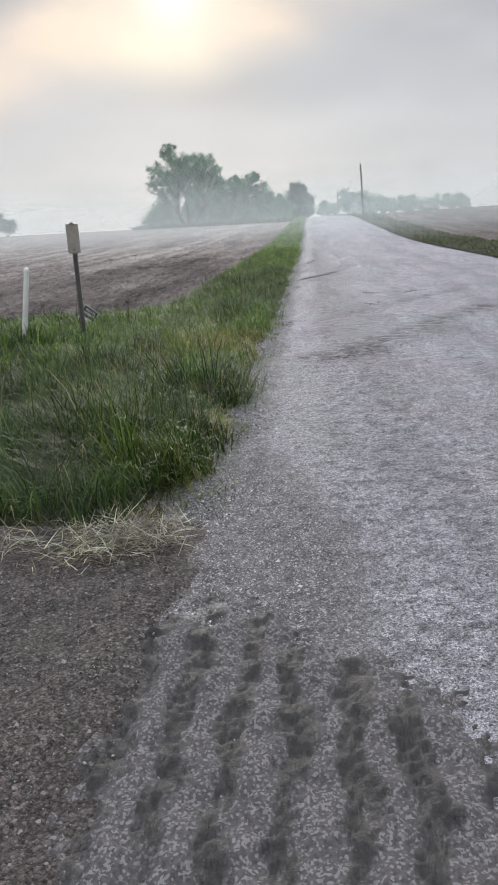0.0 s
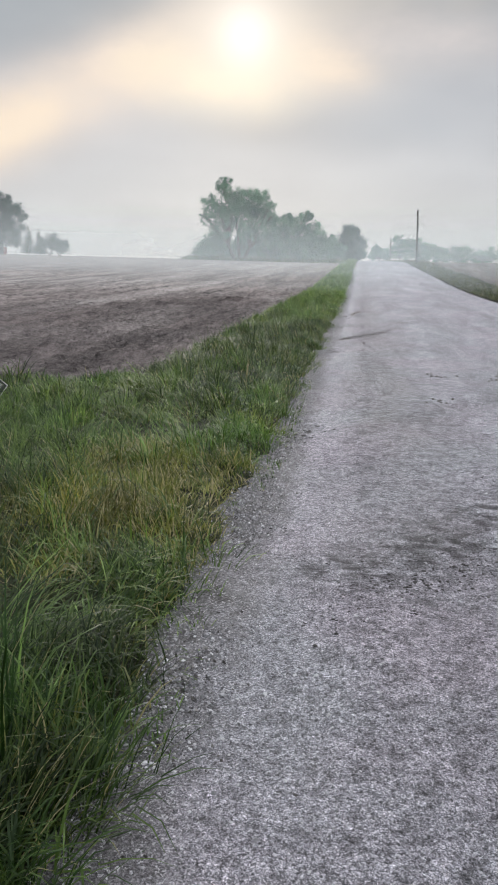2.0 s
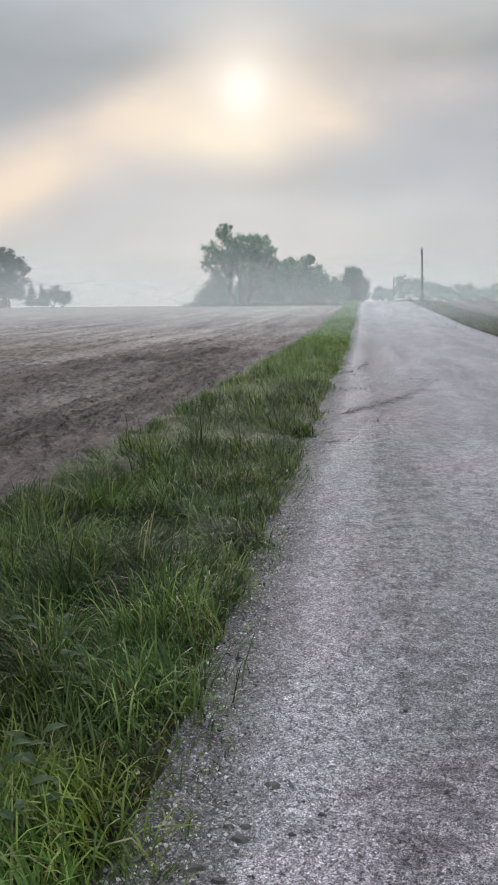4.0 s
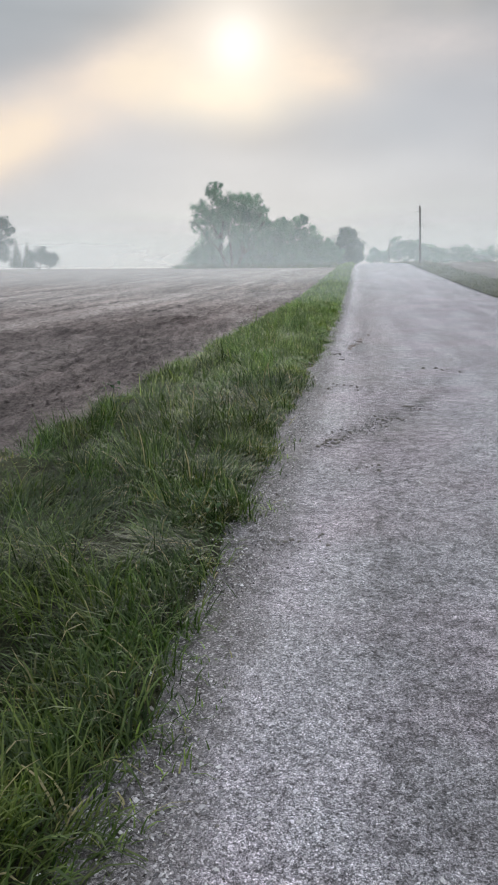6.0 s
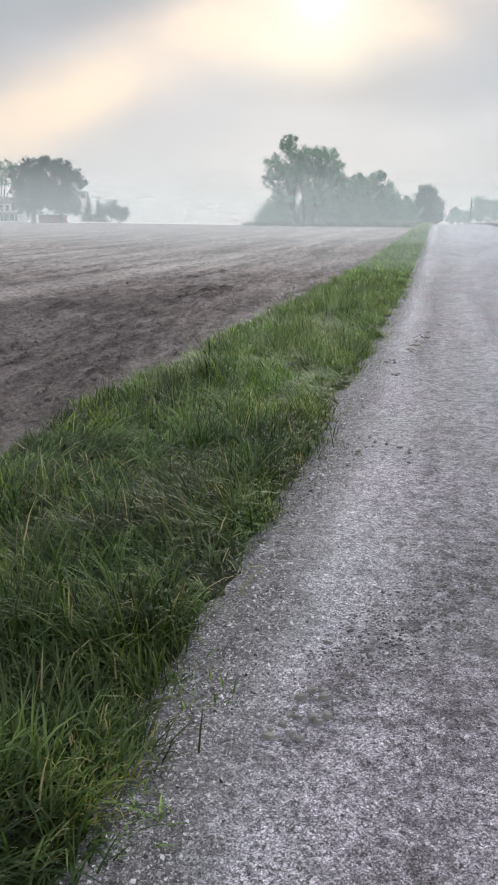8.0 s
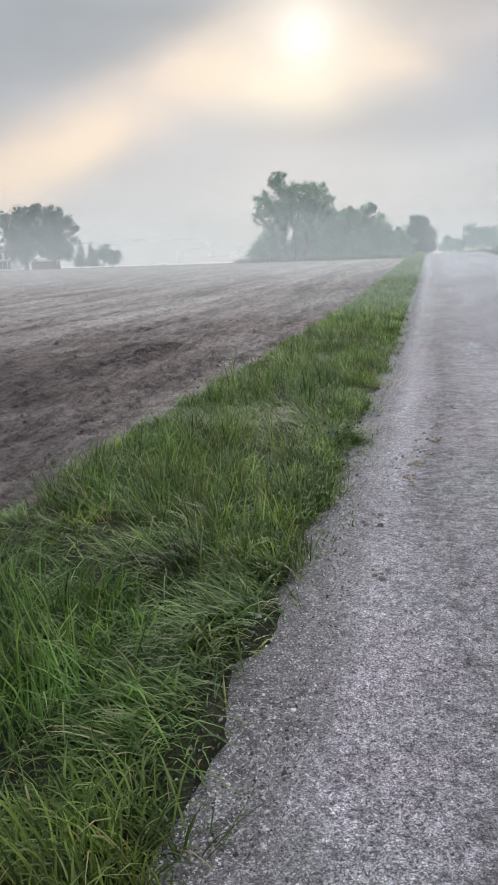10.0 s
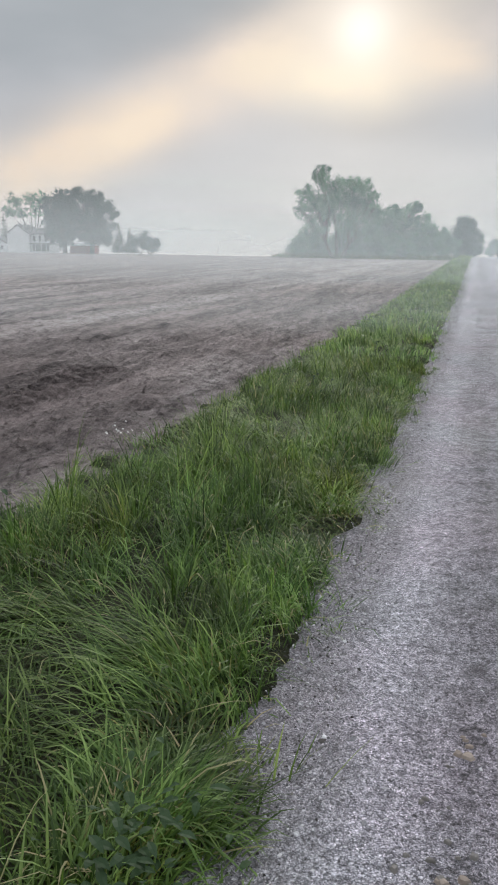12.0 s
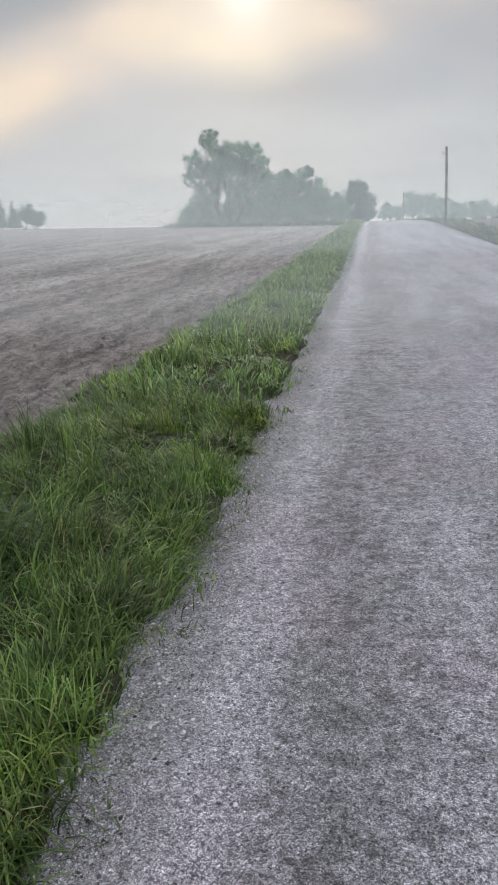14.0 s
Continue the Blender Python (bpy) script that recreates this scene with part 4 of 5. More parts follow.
def tree(name, label, x, y, clumps, seed, leaves, size, trunks=1, radius=0.4, fork=0.25, shell=0.45, depth=0.7, group="", twigs=0, leaf=LEAF):
    """A broadleaf tree: trunks, a limb to every clump of the crown, and the leaves. clumps: (x, z, radius) in the world, front view."""
    rng = np.random.RandomState(seed)
    z0 = float(land(x, y)) - 0.1
    root = thing(name, pose(x, y, z0), label, "tree", group)
    tops = [(cx - x, rng.uniform(-1, 1) * depth * r, cz - z0, r) for cx, cz, r in clumps]
    high = max(c[2] for c in tops)
    forks = []
    for k in range(trunks):
        sx = (k - (trunks - 1) / 2) * radius * 3.2
        fx = sx * 1.8 + rng.uniform(-0.3, 0.3)
        fz = high * fork * rng.uniform(0.85, 1.15)
        bm = tube(bmesh.new(), [(sx * 0.8, 0, 0), (sx * 0.85, 0, 0.4), ((sx + fx) / 2, 0.1, fz * 0.6), (fx, 0, fz)], [radius * 1.5, radius * 1.08, radius * 0.92, radius * 0.8], 10)
        part("trunk", bm, BARK, root)
        forks.append((fx, 0.0, fz))
    for cx, cy, cz, r in tops:
        f = min(forks, key=lambda p: abs(p[0] - cx))
        mid = (f[0] * 0.55 + cx * 0.45 + rng.uniform(-0.5, 0.5), f[1] * 0.5 + cy * 0.5, f[2] + (cz - f[2]) * 0.5 + rng.uniform(0, 0.6))
        bm = tube(bmesh.new(), [f, mid, (cx, cy, cz)], [radius * 0.55, radius * 0.32, radius * 0.1], 6)
        for j in range(5 + twigs):
            a = rng.normal(size=3)
            a *= r * rng.uniform(0.5, 0.95) / np.linalg.norm(a)
            a[2] = abs(a[2]) * 0.9
            s = Vector(mid).lerp(Vector((cx, cy, cz)), rng.uniform(0.4, 1.0))
            e = Vector((cx, cy, cz)) + Vector(a)
            tube(bm, [s, s.lerp(e, 0.5) + Vector((0, 0, 0.15)), e], [radius * 0.12, radius * 0.08, radius * 0.03], 4)
        part("limb", bm, BARK, root)
    cs, rs = [], []
    for cx, cy, cz, r in tops:
        cs.append((cx, cy, cz))
        rs.append(r * 0.84)
        for _ in range(12):
            d = rng.normal(size=3)
            d = d / np.linalg.norm(d) * r * rng.uniform(0.75, 1.15)
            cs.append((cx + d[0], cy + d[1], cz + d[2] * 0.9))
            rs.append(r * rng.uniform(0.14, 0.36))
    crown = new("crown", leaf_mesh("crown", cs, rs, leaves, size, rng, leaf, 0.92, shell))
    crown.parent = root
    return root


def spruce(label, x, y, h, w, seed):
    rng = np.random.RandomState(seed)
    z0 = float(land(x, y)) - 0.1
    root = thing("spruce_tree", pose(x, y, z0), label, "tree", "spruces by the farmhouse")
    part("trunk", tube(bmesh.new(), [(0, 0, 0), (0, 0, h * 0.5), (0, 0, h)], [0.22, 0.14, 0.03], 8), BARK, root)
    cs, rs = [], []
    for k in range(13):
        f = k / 12
        rad = w * (1 - f) ** 0.9 * (1 if k % 2 else 0.75)
        for j in range(max(3, int(8 * (1 - f)) + 1)):
            a = rng.uniform(0, 6.28)
            cs.append((math.cos(a) * rad * 0.6, math.sin(a) * rad * 0.6, h * (0.12 + 0.86 * f)))
            rs.append(0.25 + rad * 0.38)
    crown = new("crown", leaf_mesh("crown", cs, rs, 4200, 0.17, rng, NEEDLE, 0.6, 0.5))
    crown.parent = root
    return root


tree("big_tree", "tall old broadleaf tree with open crown in mist", -29.6, 192,
     [(-33.4, 19.6, 1.9), (-32.6, 17.6, 2.3), (-36.1, 14.7, 2.9), (-30.3, 16.2, 3.2), (-27.8, 14.8, 4.0), (-24.8, 13.4, 3.4), (-22.2, 14.2, 1.7), (-24.7, 16.8, 2.1), (-38.2, 12.0, 1.7), (-33.2, 11.2, 3.2), (-29.2, 10.8, 3.4), (-25.2, 9.4, 3.4), (-22.8, 10.8, 2.4), (-25.4, 6.4, 2.6), (-34.4, 7.4, 2.4), (-22.5, 6.6, 2.6), (-34.6, 13.2, 2.6), (-31.2, 13.6, 3.0), (-36.0, 9.4, 2.0), (-27.4, 8.0, 2.0), (-32.6, 8.6, 1.8), (-26.6, 17.6, 1.6), (-21.4, 12.4, 1.4)],
     11, 60000, 0.15, trunks=3, radius=0.42, fork=0.2, shell=0.5, twigs=7)
tree("shrub", "tall misty thicket behind the old tree", -30.5, 204,
     [(-33.4, 5.2, 2.3), (-30.6, 5.8, 2.6), (-28.0, 5.4, 2.4), (-31.8, 3.6, 1.9), (-29.0, 3.6, 2.0), (-26.6, 3.8, 2.0)], 18, 15000, 0.18, trunks=3, radius=0.16, fork=0.15)
tree("shrub", "dense low thicket in mist under the tree row", -23.4, 199,
     [(-25.6, 4.9, 2.2), (-22.6, 5.2, 2.6), (-19.8, 4.4, 2.4), (-17.0, 4.6, 2.4), (-24.2, 3.6, 1.8), (-14.6, 4.2, 2.4), (-21.0, 3.6, 1.9)], 17, 16000, 0.18, trunks=3, radius=0.16, fork=0.15)
tree("roadside_tree", "spreading broadleaf tree half hidden by mist", -18.4, 204,
     [(-20.4, 9.6, 3.6), (-16.7, 10.7, 3.2), (-13.9, 13.0, 1.8), (-17.9, 6.2, 3.6), (-22.8, 7.2, 2.8), (-15.3, 5.0, 2.6), (-18.6, 11.8, 1.9), (-21.6, 4.4, 2.4), (-18.4, 3.6, 2.0)], 12, 26000, 0.2, radius=0.4, fork=0.3, twigs=3)
tree("roadside_tree", "leafy broadleaf tree in the misty tree row", -12.5, 207,
     [(-12.2, 8.8, 2.9), (-12.8, 5.6, 3.2), (-10.9, 6.6, 2.2), (-14.0, 7.0, 2.4), (-11.6, 3.8, 2.2), (-14.4, 3.6, 2.0)], 13, 18000, 0.2, radius=0.32, fork=0.3)
tree("shrub", "low rounded shrub in mist beside the tree row", -38.0, 200,
     [(-38.4, 6.2, 2.7), (-41.1, 4.4, 2.2), (-35.8, 5.3, 2.4), (-37.8, 4.0, 2.9), (-34.2, 3.6, 1.8)], 14, 14000, 0.18, trunks=2, radius=0.2, fork=0.15)
tree("shrub", "dense low shrub near the road in mist", -8.5, 222,
     [(-9.0, 5.9, 2.4), (-7.7, 7.8, 1.6), (-10.2, 4.6, 2.4), (-6.2, 4.8, 2.4), (-8.0, 3.6, 2.0)], 15, 12000, 0.19, trunks=2, radius=0.2, fork=0.15)
tree("round_tree", "dense dome-shaped tree close to the road", -2.9, 230,
     [(-2.9, 8.6, 3.8), (-3.1, 10.2, 2.5), (-1.6, 6.3, 3.6), (-4.5, 6.5, 3.2), (-3.4, 4.4, 3.2), (-1.6, 4.2, 2.6)], 16, 22000, 0.2, radius=0.4, fork=0.25, shell=0.4, depth=0.4, leaf=DARK_LEAF)
for k, (cx, clist) in enumerate((
        (8.0, [(7.3, 6.4, 2.5), (5.0, 5.0, 1.8), (9.8, 5.8, 2.4), (6.4, 8.2, 1.2)]),
        (16.5, [(15.5, 10.6, 2.9), (17.8, 7.6, 4.4), (13.6, 6.6, 3.0), (19.8, 9.6, 2.4)]),
        (25.5, [(23.3, 7.6, 4.0), (27.6, 7.8, 3.5), (25.5, 5.6, 3.6), (30.0, 6.2, 2.6)]))):
    tree("distant_tree", "faint distant tree dissolving into the mist", cx, 330, clist, 20 + k, 5500, 0.36, radius=0.4, fork=0.2, group="distant roadside trees")
for k, (cx, clist) in enumerate((
        (39.0, [(38.5, 6.7, 3.2), (36.0, 5.2, 2.4), (41.2, 5.5, 2.6)]),
        (47.5, [(45.7, 6.8, 4.0), (50.0, 7.2, 4.0), (47.5, 5.0, 3.2)]),
        (57.5, [(56.9, 5.4, 4.0), (60.5, 6.4, 3.4), (53.8, 5.0, 2.8)]),
        (68.0, [(66.5, 6.0, 3.8), (70.8, 6.8, 3.6), (74.0, 5.4, 3.0)]))):
    tree("distant_tree", "faint distant tree dissolving into the mist", cx, 380, clist, 30 + k, 4500, 0.42, radius=0.4, fork=0.2, group="distant roadside trees")
tree("shade_tree", "huge dense shade tree beside the white farmhouse", -126.8, 242,
     [(-126.8, 20.4, 2.6), (-130.3, 18.0, 3.2), (-127.2, 15.1, 4.6), (-129.5, 10.5, 3.3), (-122.6, 16.0, 4.6), (-123.6, 19.8, 2.8), (-131.7, 8.0, 1.6), (-124.0, 10.4, 3.8), (-132.0, 13.6, 3.0), (-126.0, 7.4, 2.6), (-130.0, 7.0, 2.2)],
     41, 31000, 0.22, radius=0.75, fork=0.26, shell=0.42, group="shade trees by the farmhouse", leaf=DARK_LEAF)
tree("shade_tree", "huge dense shade tree over a red shed", -117.1, 242,
     [(-120.0, 19.8, 3.0), (-117.0, 18.6, 3.4), (-114.3, 16.1, 3.5), (-117.3, 12.8, 4.6), (-113.2, 11.6, 4.0), (-111.4, 8.0, 2.5), (-109.0, 14.6, 1.8), (-119.6, 9.6, 3.6), (-111.0, 17.2, 2.0), (-113.5, 7.0, 2.4), (-116.5, 7.8, 2.4)],
     42, 31000, 0.22, radius=0.7, fork=0.26, shell=0.42, group="shade trees by the farmhouse", leaf=DARK_LEAF)
tree("thin_tree", "sparse tall tree behind the farmhouse roof", -152.0, 264,
     [(-158.2, 20.6, 2.8), (-152.6, 21.4, 2.8), (-147.4, 20.8, 2.6), (-156.2, 17.2, 2.4), (-150.2, 17.4, 2.4), (-146.4, 16.2, 2.0), (-161.5, 17.0, 2.6)],
     43, 4200, 0.3, trunks=2, radius=0.4, fork=0.3, shell=0.7, twigs=9)
spruce("dark narrow spruce in the farmyard", -106.6, 240, 9.4, 2.9, 51)
spruce("dark narrow spruce near small round trees", -103.2, 241, 8.4, 2.6, 52)
spruce("dark spruce behind the farmhouse", -144.6, 268, 13.0, 2.6, 53)
spruce("dark spruce at the far side of the farmhouse", -162.5, 262, 14.5, 2.8, 54)
tree("small_tree", "small round-headed tree at the farmyard edge", -99.5, 240,
     [(-99.1, 7.0, 2.6), (-101.2, 5.8, 2.2), (-97.6, 6.4, 2.0)], 44, 10000, 0.17, trunks=2, radius=0.2, fork=0.3, group="small farmyard trees", leaf=DARK_LEAF)
tree("small_tree", "small round-headed tree at the farmyard edge", -95.8, 239,
     [(-96.2, 6.0, 2.2), (-94.3, 5.2, 1.9), (-95.4, 4.8, 1.8)], 45, 8000, 0.17, trunks=2, radius=0.18, fork=0.3, group="small farmyard trees", leaf=DARK_LEAF)

under = np.random.RandomState(46)
undergrowth = new("undergrowth", blade_mesh("undergrowth", *tufts(under, 900, -44, -3, 188, 214, 12, 1.25, 0.14, 0.5, land, lambda x, y: 1 + 0.4 * wave(x, y, 62, 5.0)), SHADED_GRASS))
tagged(undergrowth, "rough dark grass growing under the misty tree row", "grass", kind="stuff")

# ---- farm ----


def window(parent, x, y, z, w, h, face):
    """A sash window on a wall that looks along -y (face "y") or +x (face "x")."""
    turn = pose(x, y, z, 0, 0, 0 if face == "y" else 90)
    holder = part("window", box(bmesh.new(), -w / 2, w / 2, -0.05, 0.05, -h / 2, h / 2, 0.02), SIDING, parent)
    holder.matrix_basis = turn
    for k in (-1, 1):
        pane = part("pane", box(bmesh.new(), -w / 2 + 0.1, w / 2 - 0.1, -0.075, -0.055, k * h / 4 - h / 4 + 0.06, k * h / 4 + h / 4 - 0.06), GLASS_AND_SHADE, holder, "dark glass pane")
    part("sill", box(bmesh.new(), -w / 2 - 0.08, w / 2 + 0.08, -0.14, 0.02, -h / 2 - 0.1, -h / 2, 0.01), SIDING, holder)
    return holder


def gable(bm, x0, x1, y0, y1, z1, ridge):
    """Walls and gable ends of a house whose ridge runs along y."""
    xm = (x0 + x1) / 2
    v = [bm.verts.new(p) for p in ((x0, y0, 0), (x1, y0, 0), (x1, y1, 0), (x0, y1, 0), (x0, y0, z1), (x1, y0, z1), (x1, y1, z1), (x0, y1, z1), (xm, y0, ridge), (xm, y1, ridge))]
    for f in ((0, 1, 5, 8, 4), (2, 3, 7, 9, 6), (1, 2, 6, 5), (3, 0, 4, 7), (4, 8, 9, 7), (8, 5, 6, 9), (3, 2, 1, 0)):
        bm.faces.new([v[i] for i in f])
    return bm


def roof(bm, x0, x1, y0, y1, z1, ridge, over=0.45, thick=0.18):
    xm = (x0 + x1) / 2
    slope = (ridge - z1) / (xm - x0)
    for s, xe in ((-1, x0 - over), (1, x1 + over)):
        ze = z1 - slope * over
        q = [(xe, y0 - over, ze), (xm, y0 - over, ridge), (xm, y1 + over, ridge), (xe, y1 + over, ze)]
        lo = [bm.verts.new((a, b, c + 0.03)) for a, b, c in q]
        hi = [bm.verts.new((a, b, c + 0.03 + thick)) for a, b, c in q]
        bm.faces.new(lo[::-1])
        bm.faces.new(hi)
        for i in range(4):
            bm.faces.new((lo[i], lo[(i + 1) % 4], hi[(i + 1) % 4], hi[i]))
    return bm


HX, HY = -149.2, 250.0
HZ = float(land(HX, HY)) - 0.15
house = thing("farmhouse", pose(HX, HY, HZ), "white two-storey farmhouse with gable and porch in mist", "house")
part("main_wall", gable(bmesh.new(), -4.2, 4.2, 0, 9, 6.3, 9.2), SIDING, house, "white clapboard gable block")
part("roof", roof(bmesh.new(), -4.2, 4.2, 0, 9, 6.3, 9.2), ROOFING, house, "grey shingle roof")
wing = part("wing_wall", box(bmesh.new(), 4.2, 11.0, 1.6, 8.0, 0, 6.1), SIDING, house)
bm = bmesh.new()
for y0, y1, za, zb in ((1.0, 4.8, 6.1, 8.1), (8.6, 4.8, 6.1, 8.1)):
    q = [(4.1, y0, za), (11.4, y0, za), (11.4, y1, zb), (4.1, y1, zb)]
    lo, hi = [bm.verts.new(p) for p in q], [bm.verts.new((a, b, c + 0.18)) for a, b, c in q]
    bm.faces.new(lo), bm.faces.new(hi)
    for i in range(4):
        bm.faces.new((lo[i], lo[(i + 1) % 4], hi[(i + 1) % 4], hi[i]))
part("wing_roof", bm, ROOFING, house, "grey shingle wing roof")
part("porch_roof", box(bmesh.new(), 4.2, 11.2, -0.6, 1.6, 3.0, 3.25, 0.04), ROOFING, house)
part("porch_floor", box(bmesh.new(), 4.2, 11.2, -0.5, 1.6, 0, 0.5, 0.03), SIDING, house)
for px in (4.6, 6.8, 9.0, 11.0):
    part("porch_post", box(bmesh.new(), px - 0.09, px + 0.09, -0.4, -0.22, 0.5, 3.0, 0.02), SIDING, house)
# near-black panel stands in for the shade under the porch roof
part("porch_shade", box(bmesh.new(), 4.6, 10.8, 1.52, 1.59, 0.6, 2.9), GLASS_AND_SHADE, house, "dark panel standing in for porch shade")
for wx in (5.3, 7.5, 9.7):
    window(house, wx, 1.58, 4.7, 1.1, 1.9, "y")
annex = thing("outbuilding", pose(-158.5, 252, float(land(-158.5, 252)) - 0.1), "low white outbuilding with dark roof beside the farmhouse", "shed")
part("wall", gable(bmesh.new(), -4.0, 3.4, 0, 6, 3.0, 5.2), SIDING, annex)
part("roof", roof(bmesh.new(), -4.0, 3.4, 0, 6, 3.0, 5.2), ROOFING, annex, "dark shingle roof")
window(annex, -1.8, -0.02, 1.7, 1.0, 1.3, "y")
window(annex, 1.6, -0.02, 1.7, 1.0, 1.3, "y")
shed = thing("red_shed", pose(-123.9, 247, float(land(-123.9, 247)) - 0.1), "small red board shed with pale roof under trees", "shed")
part("wall", box(bmesh.new(), -3.9, 3.9, 0, 5, 0, 2.6), RED_BOARDS, shed)
bm = bmesh.new()
for y0, y1, za, zb in ((-0.5, 2.5, 2.6, 3.5), (5.5, 2.5, 2.6, 3.5)):
    q = [(-4.2, y0, za), (4.2, y0, za), (4.2, y1, zb), (-4.2, y1, zb)]
    lo, hi = [bm.verts.new(p) for p in q], [bm.verts.new((a, b, c + 0.12)) for a, b, c in q]
    bm.faces.new(lo), bm.faces.new(hi)
    for i in range(4):
        bm.faces.new((lo[i], lo[(i + 1) % 4], hi[(i + 1) % 4], hi[i]))
part("roof", bm, METAL_ROOF, shed, "pale sheet metal roof")
part("shed_door", box(bmesh.new(), 0.6, 2.6, -0.07, -0.01, 0.1, 2.2), RED_BOARDS, shed)

# ---- poles ----


def pole(x, y, h, lean, label, r=0.12):
    z0 = float(land(x, y)) - 0.2
    p = thing("utility_pole", pose(x, y, z0, 0, lean, 0), label, "pole", "utility poles along the road")
    part("shaft", tube(bmesh.new(), [(0, 0, 0), (0, 0, h * 0.3), (0.02, 0, h * 0.7), (0, 0, h)], [r * 1.15, r * 1.05, r * 0.9, r * 0.75], 12), POLE_WOOD, p)
    part("cap", tube(bmesh.new(), [(0, 0, h), (0, 0, h + 0.05)], [r * 0.85, r * 0.6], 12), STEEL, p)
    bracket = part("bracket", box(bmesh.new(), -r * 2.6, -r * 0.5, -0.04, 0.04, h - 0.5, h - 0.42, 0.01), STEEL, p)
    part("insulator", tube(bmesh.new(), [(-r * 2.3, 0, h - 0.42), (-r * 2.3, 0, h - 0.34), (-r * 2.3, 0, h - 0.26)], [0.035, 0.05, 0.025], 8), SIDING, bracket, "pale glass insulator")
    return p


pole(6.56, 91.0, 5.75, -2.2, "plain dark wooden utility pole leaning beside the road")
pole(8.35, 220.0, 7.0, -1.6, "distant wooden utility pole faded by mist", 0.14)

# ---- posts and signs by the verge ----
mz = float(land(-2.94, 9.4)) - 0.12
marker = thing("marker_post", pose(-2.97, 9.4, mz, 2, 11.0, 0), "slim white plastic marker post leaning in the grass", "marker post")
part("tube", tube(bmesh.new(), [(0, 0, 0.15), (0, 0, 0.6), (0, 0, 0.985)], [0.032, 0.031, 0.03], 16), WHITE_PLASTIC, marker)
part("cap", tube(bmesh.new(), [(0, 0, 0.985), (0, 0, 1.0), (0, 0, 1.02), (0, 0, 1.032)], [0.034, 0.034, 0.027, 0.011], 16), WHITE_PLASTIC, marker)
part("stake", tube(bmesh.new(), [(0, 0, 0), (0, 0, 0.17)], [0.022, 0.022], 10), STEEL, marker, "dark metal ground stake")

sz = float(land(-2.22, 9.35)) - 0.12
post = thing("sign_post", pose(-2.19, 9.35, sz, 0, 0.5, 12), "grey steel channel post with small faded plate", "sign post")
bm = bmesh.new()
box(bm, -0.026, 0.026, 0.010, 0.016, 0, 1.2)
box(bm, -0.026, -0.021, -0.022, 0.010, 0, 1.2)
box(bm, 0.021, 0.026, -0.022, 0.010, 0, 1.2)
part("channel", bm, STEEL, post)
plate = part("plate", box(bmesh.new(), -0.07, 0.07, -0.034, -0.026, 1.14, 1.46, 0.004), PLATE, post, "faded tan plate seen from its back")
for bz in (1.13, 1.18):
    bolt = tube(bmesh.new(), [(0, -0.034, bz), (0, -0.046, bz)], [0.012, 0.012], 8)
    part("bolt", bolt, STEEL, plate)
part("clip", box(bmesh.new(), -0.02, 0.02, -0.045, -0.034, 1.455, 1.475, 0.003), STEEL, plate)

yz = float(land(-2.05, 10.4)) - 0.05
yard = thing("yard_sign", pose(-2.57, 10.5, yz + 0.10, -8, 0, 0) @ pose(0, 0, 0, 0, 36, 0) @ Matrix.Scale(0.68, 4), "small black sign with white lettering tilted in grass", "sign")
part("stake", box(bmesh.new(), -0.018, 0.018, -0.006, 0.006, -0.22, 0.14, 0.003), STEEL, yard)
board = part("board", box(bmesh.new(), -0.16, 0.16, -0.006, 0.006, 0.12, 0.40, 0.006), BLACK_PAINT, yard)
bm = bmesh.new()
for x0, x1, z0, z1 in ((-0.16, 0.16, 0.392, 0.402), (-0.16, 0.16, 0.118, 0.128), (-0.162, -0.152, 0.128, 0.392), (0.152, 0.162, 0.128, 0.392)):
    box(bm, x0, x1, -0.011, -0.0065, z0, z1)
part("border", bm, WHITE_PAINT, board)
for word, zz in (("PRIVATE", 0.335), ("PROPERTY", 0.265)):
    text = bpy.data.curves.new("lettering", "FONT")
    text.body, text.size, text.align_x, text.align_y, text.extrude, text.offset = word, 0.068, "CENTER", "CENTER", 0.0015, 0.001
    flat_text = new("lettering", text)
    letters = bpy.data.meshes.new_from_object(flat_text.evaluated_get(bpy.context.evaluated_depsgraph_get()))
    bpy.data.objects.remove(flat_text)
    letters.materials.clear()
    letters.materials.append(WHITE_PAINT)
    letters.transform(pose(0, -0.0085, zz, 90, 0, 0) @ Matrix.Diagonal((0.29 / 0.068 / (0.74 * len(word)), 1.0, 1.0, 1.0)))
    lettering = new("lettering", letters)
    lettering.parent = board
    tagged(lettering, "white painted word")
part("footer_panel", box(bmesh.new(), -0.145, 0.145, -0.010, -0.0065, 0.14, 0.2), WHITE_PAINT, board, "plain white lower panel")

# ---- mud on the road ----


def clod_mesh(name, pts, sizes, rng, mat, flat=0.45):
    """Flattened broken lumps."""
    me_v, me_f = [], []
    for (x, y, z), s in zip(pts, sizes):
        k = len(me_v)
        m = 7
        turn, squeeze = rng.uniform(0, 6.28), rng.uniform(0.35, 0.9)
        low = [(x + s * rng.uniform(0.5, 1.4) * math.cos(turn + 6.28 * i / m), y + squeeze * s * rng.uniform(0.5, 1.4) * math.sin(turn + 6.28 * i / m), z - 0.004) for i in range(m)]
        top = [(x + (a - x) * 0.62, y + (b - y) * 0.62, z + s * flat * rng.uniform(0.7, 1.2)) for a, b, c in low]
        me_v += low + top + [(x, y, z + s * flat * 1.15)]
        for i in range(m):
            j = (i + 1) % m
            me_f += [(k + i, k + j, k + m + j, k + m + i), (k + m + i, k + m + j, k + 2 * m)]
    return mesh_from(name, me_v, me_f, mat, False)


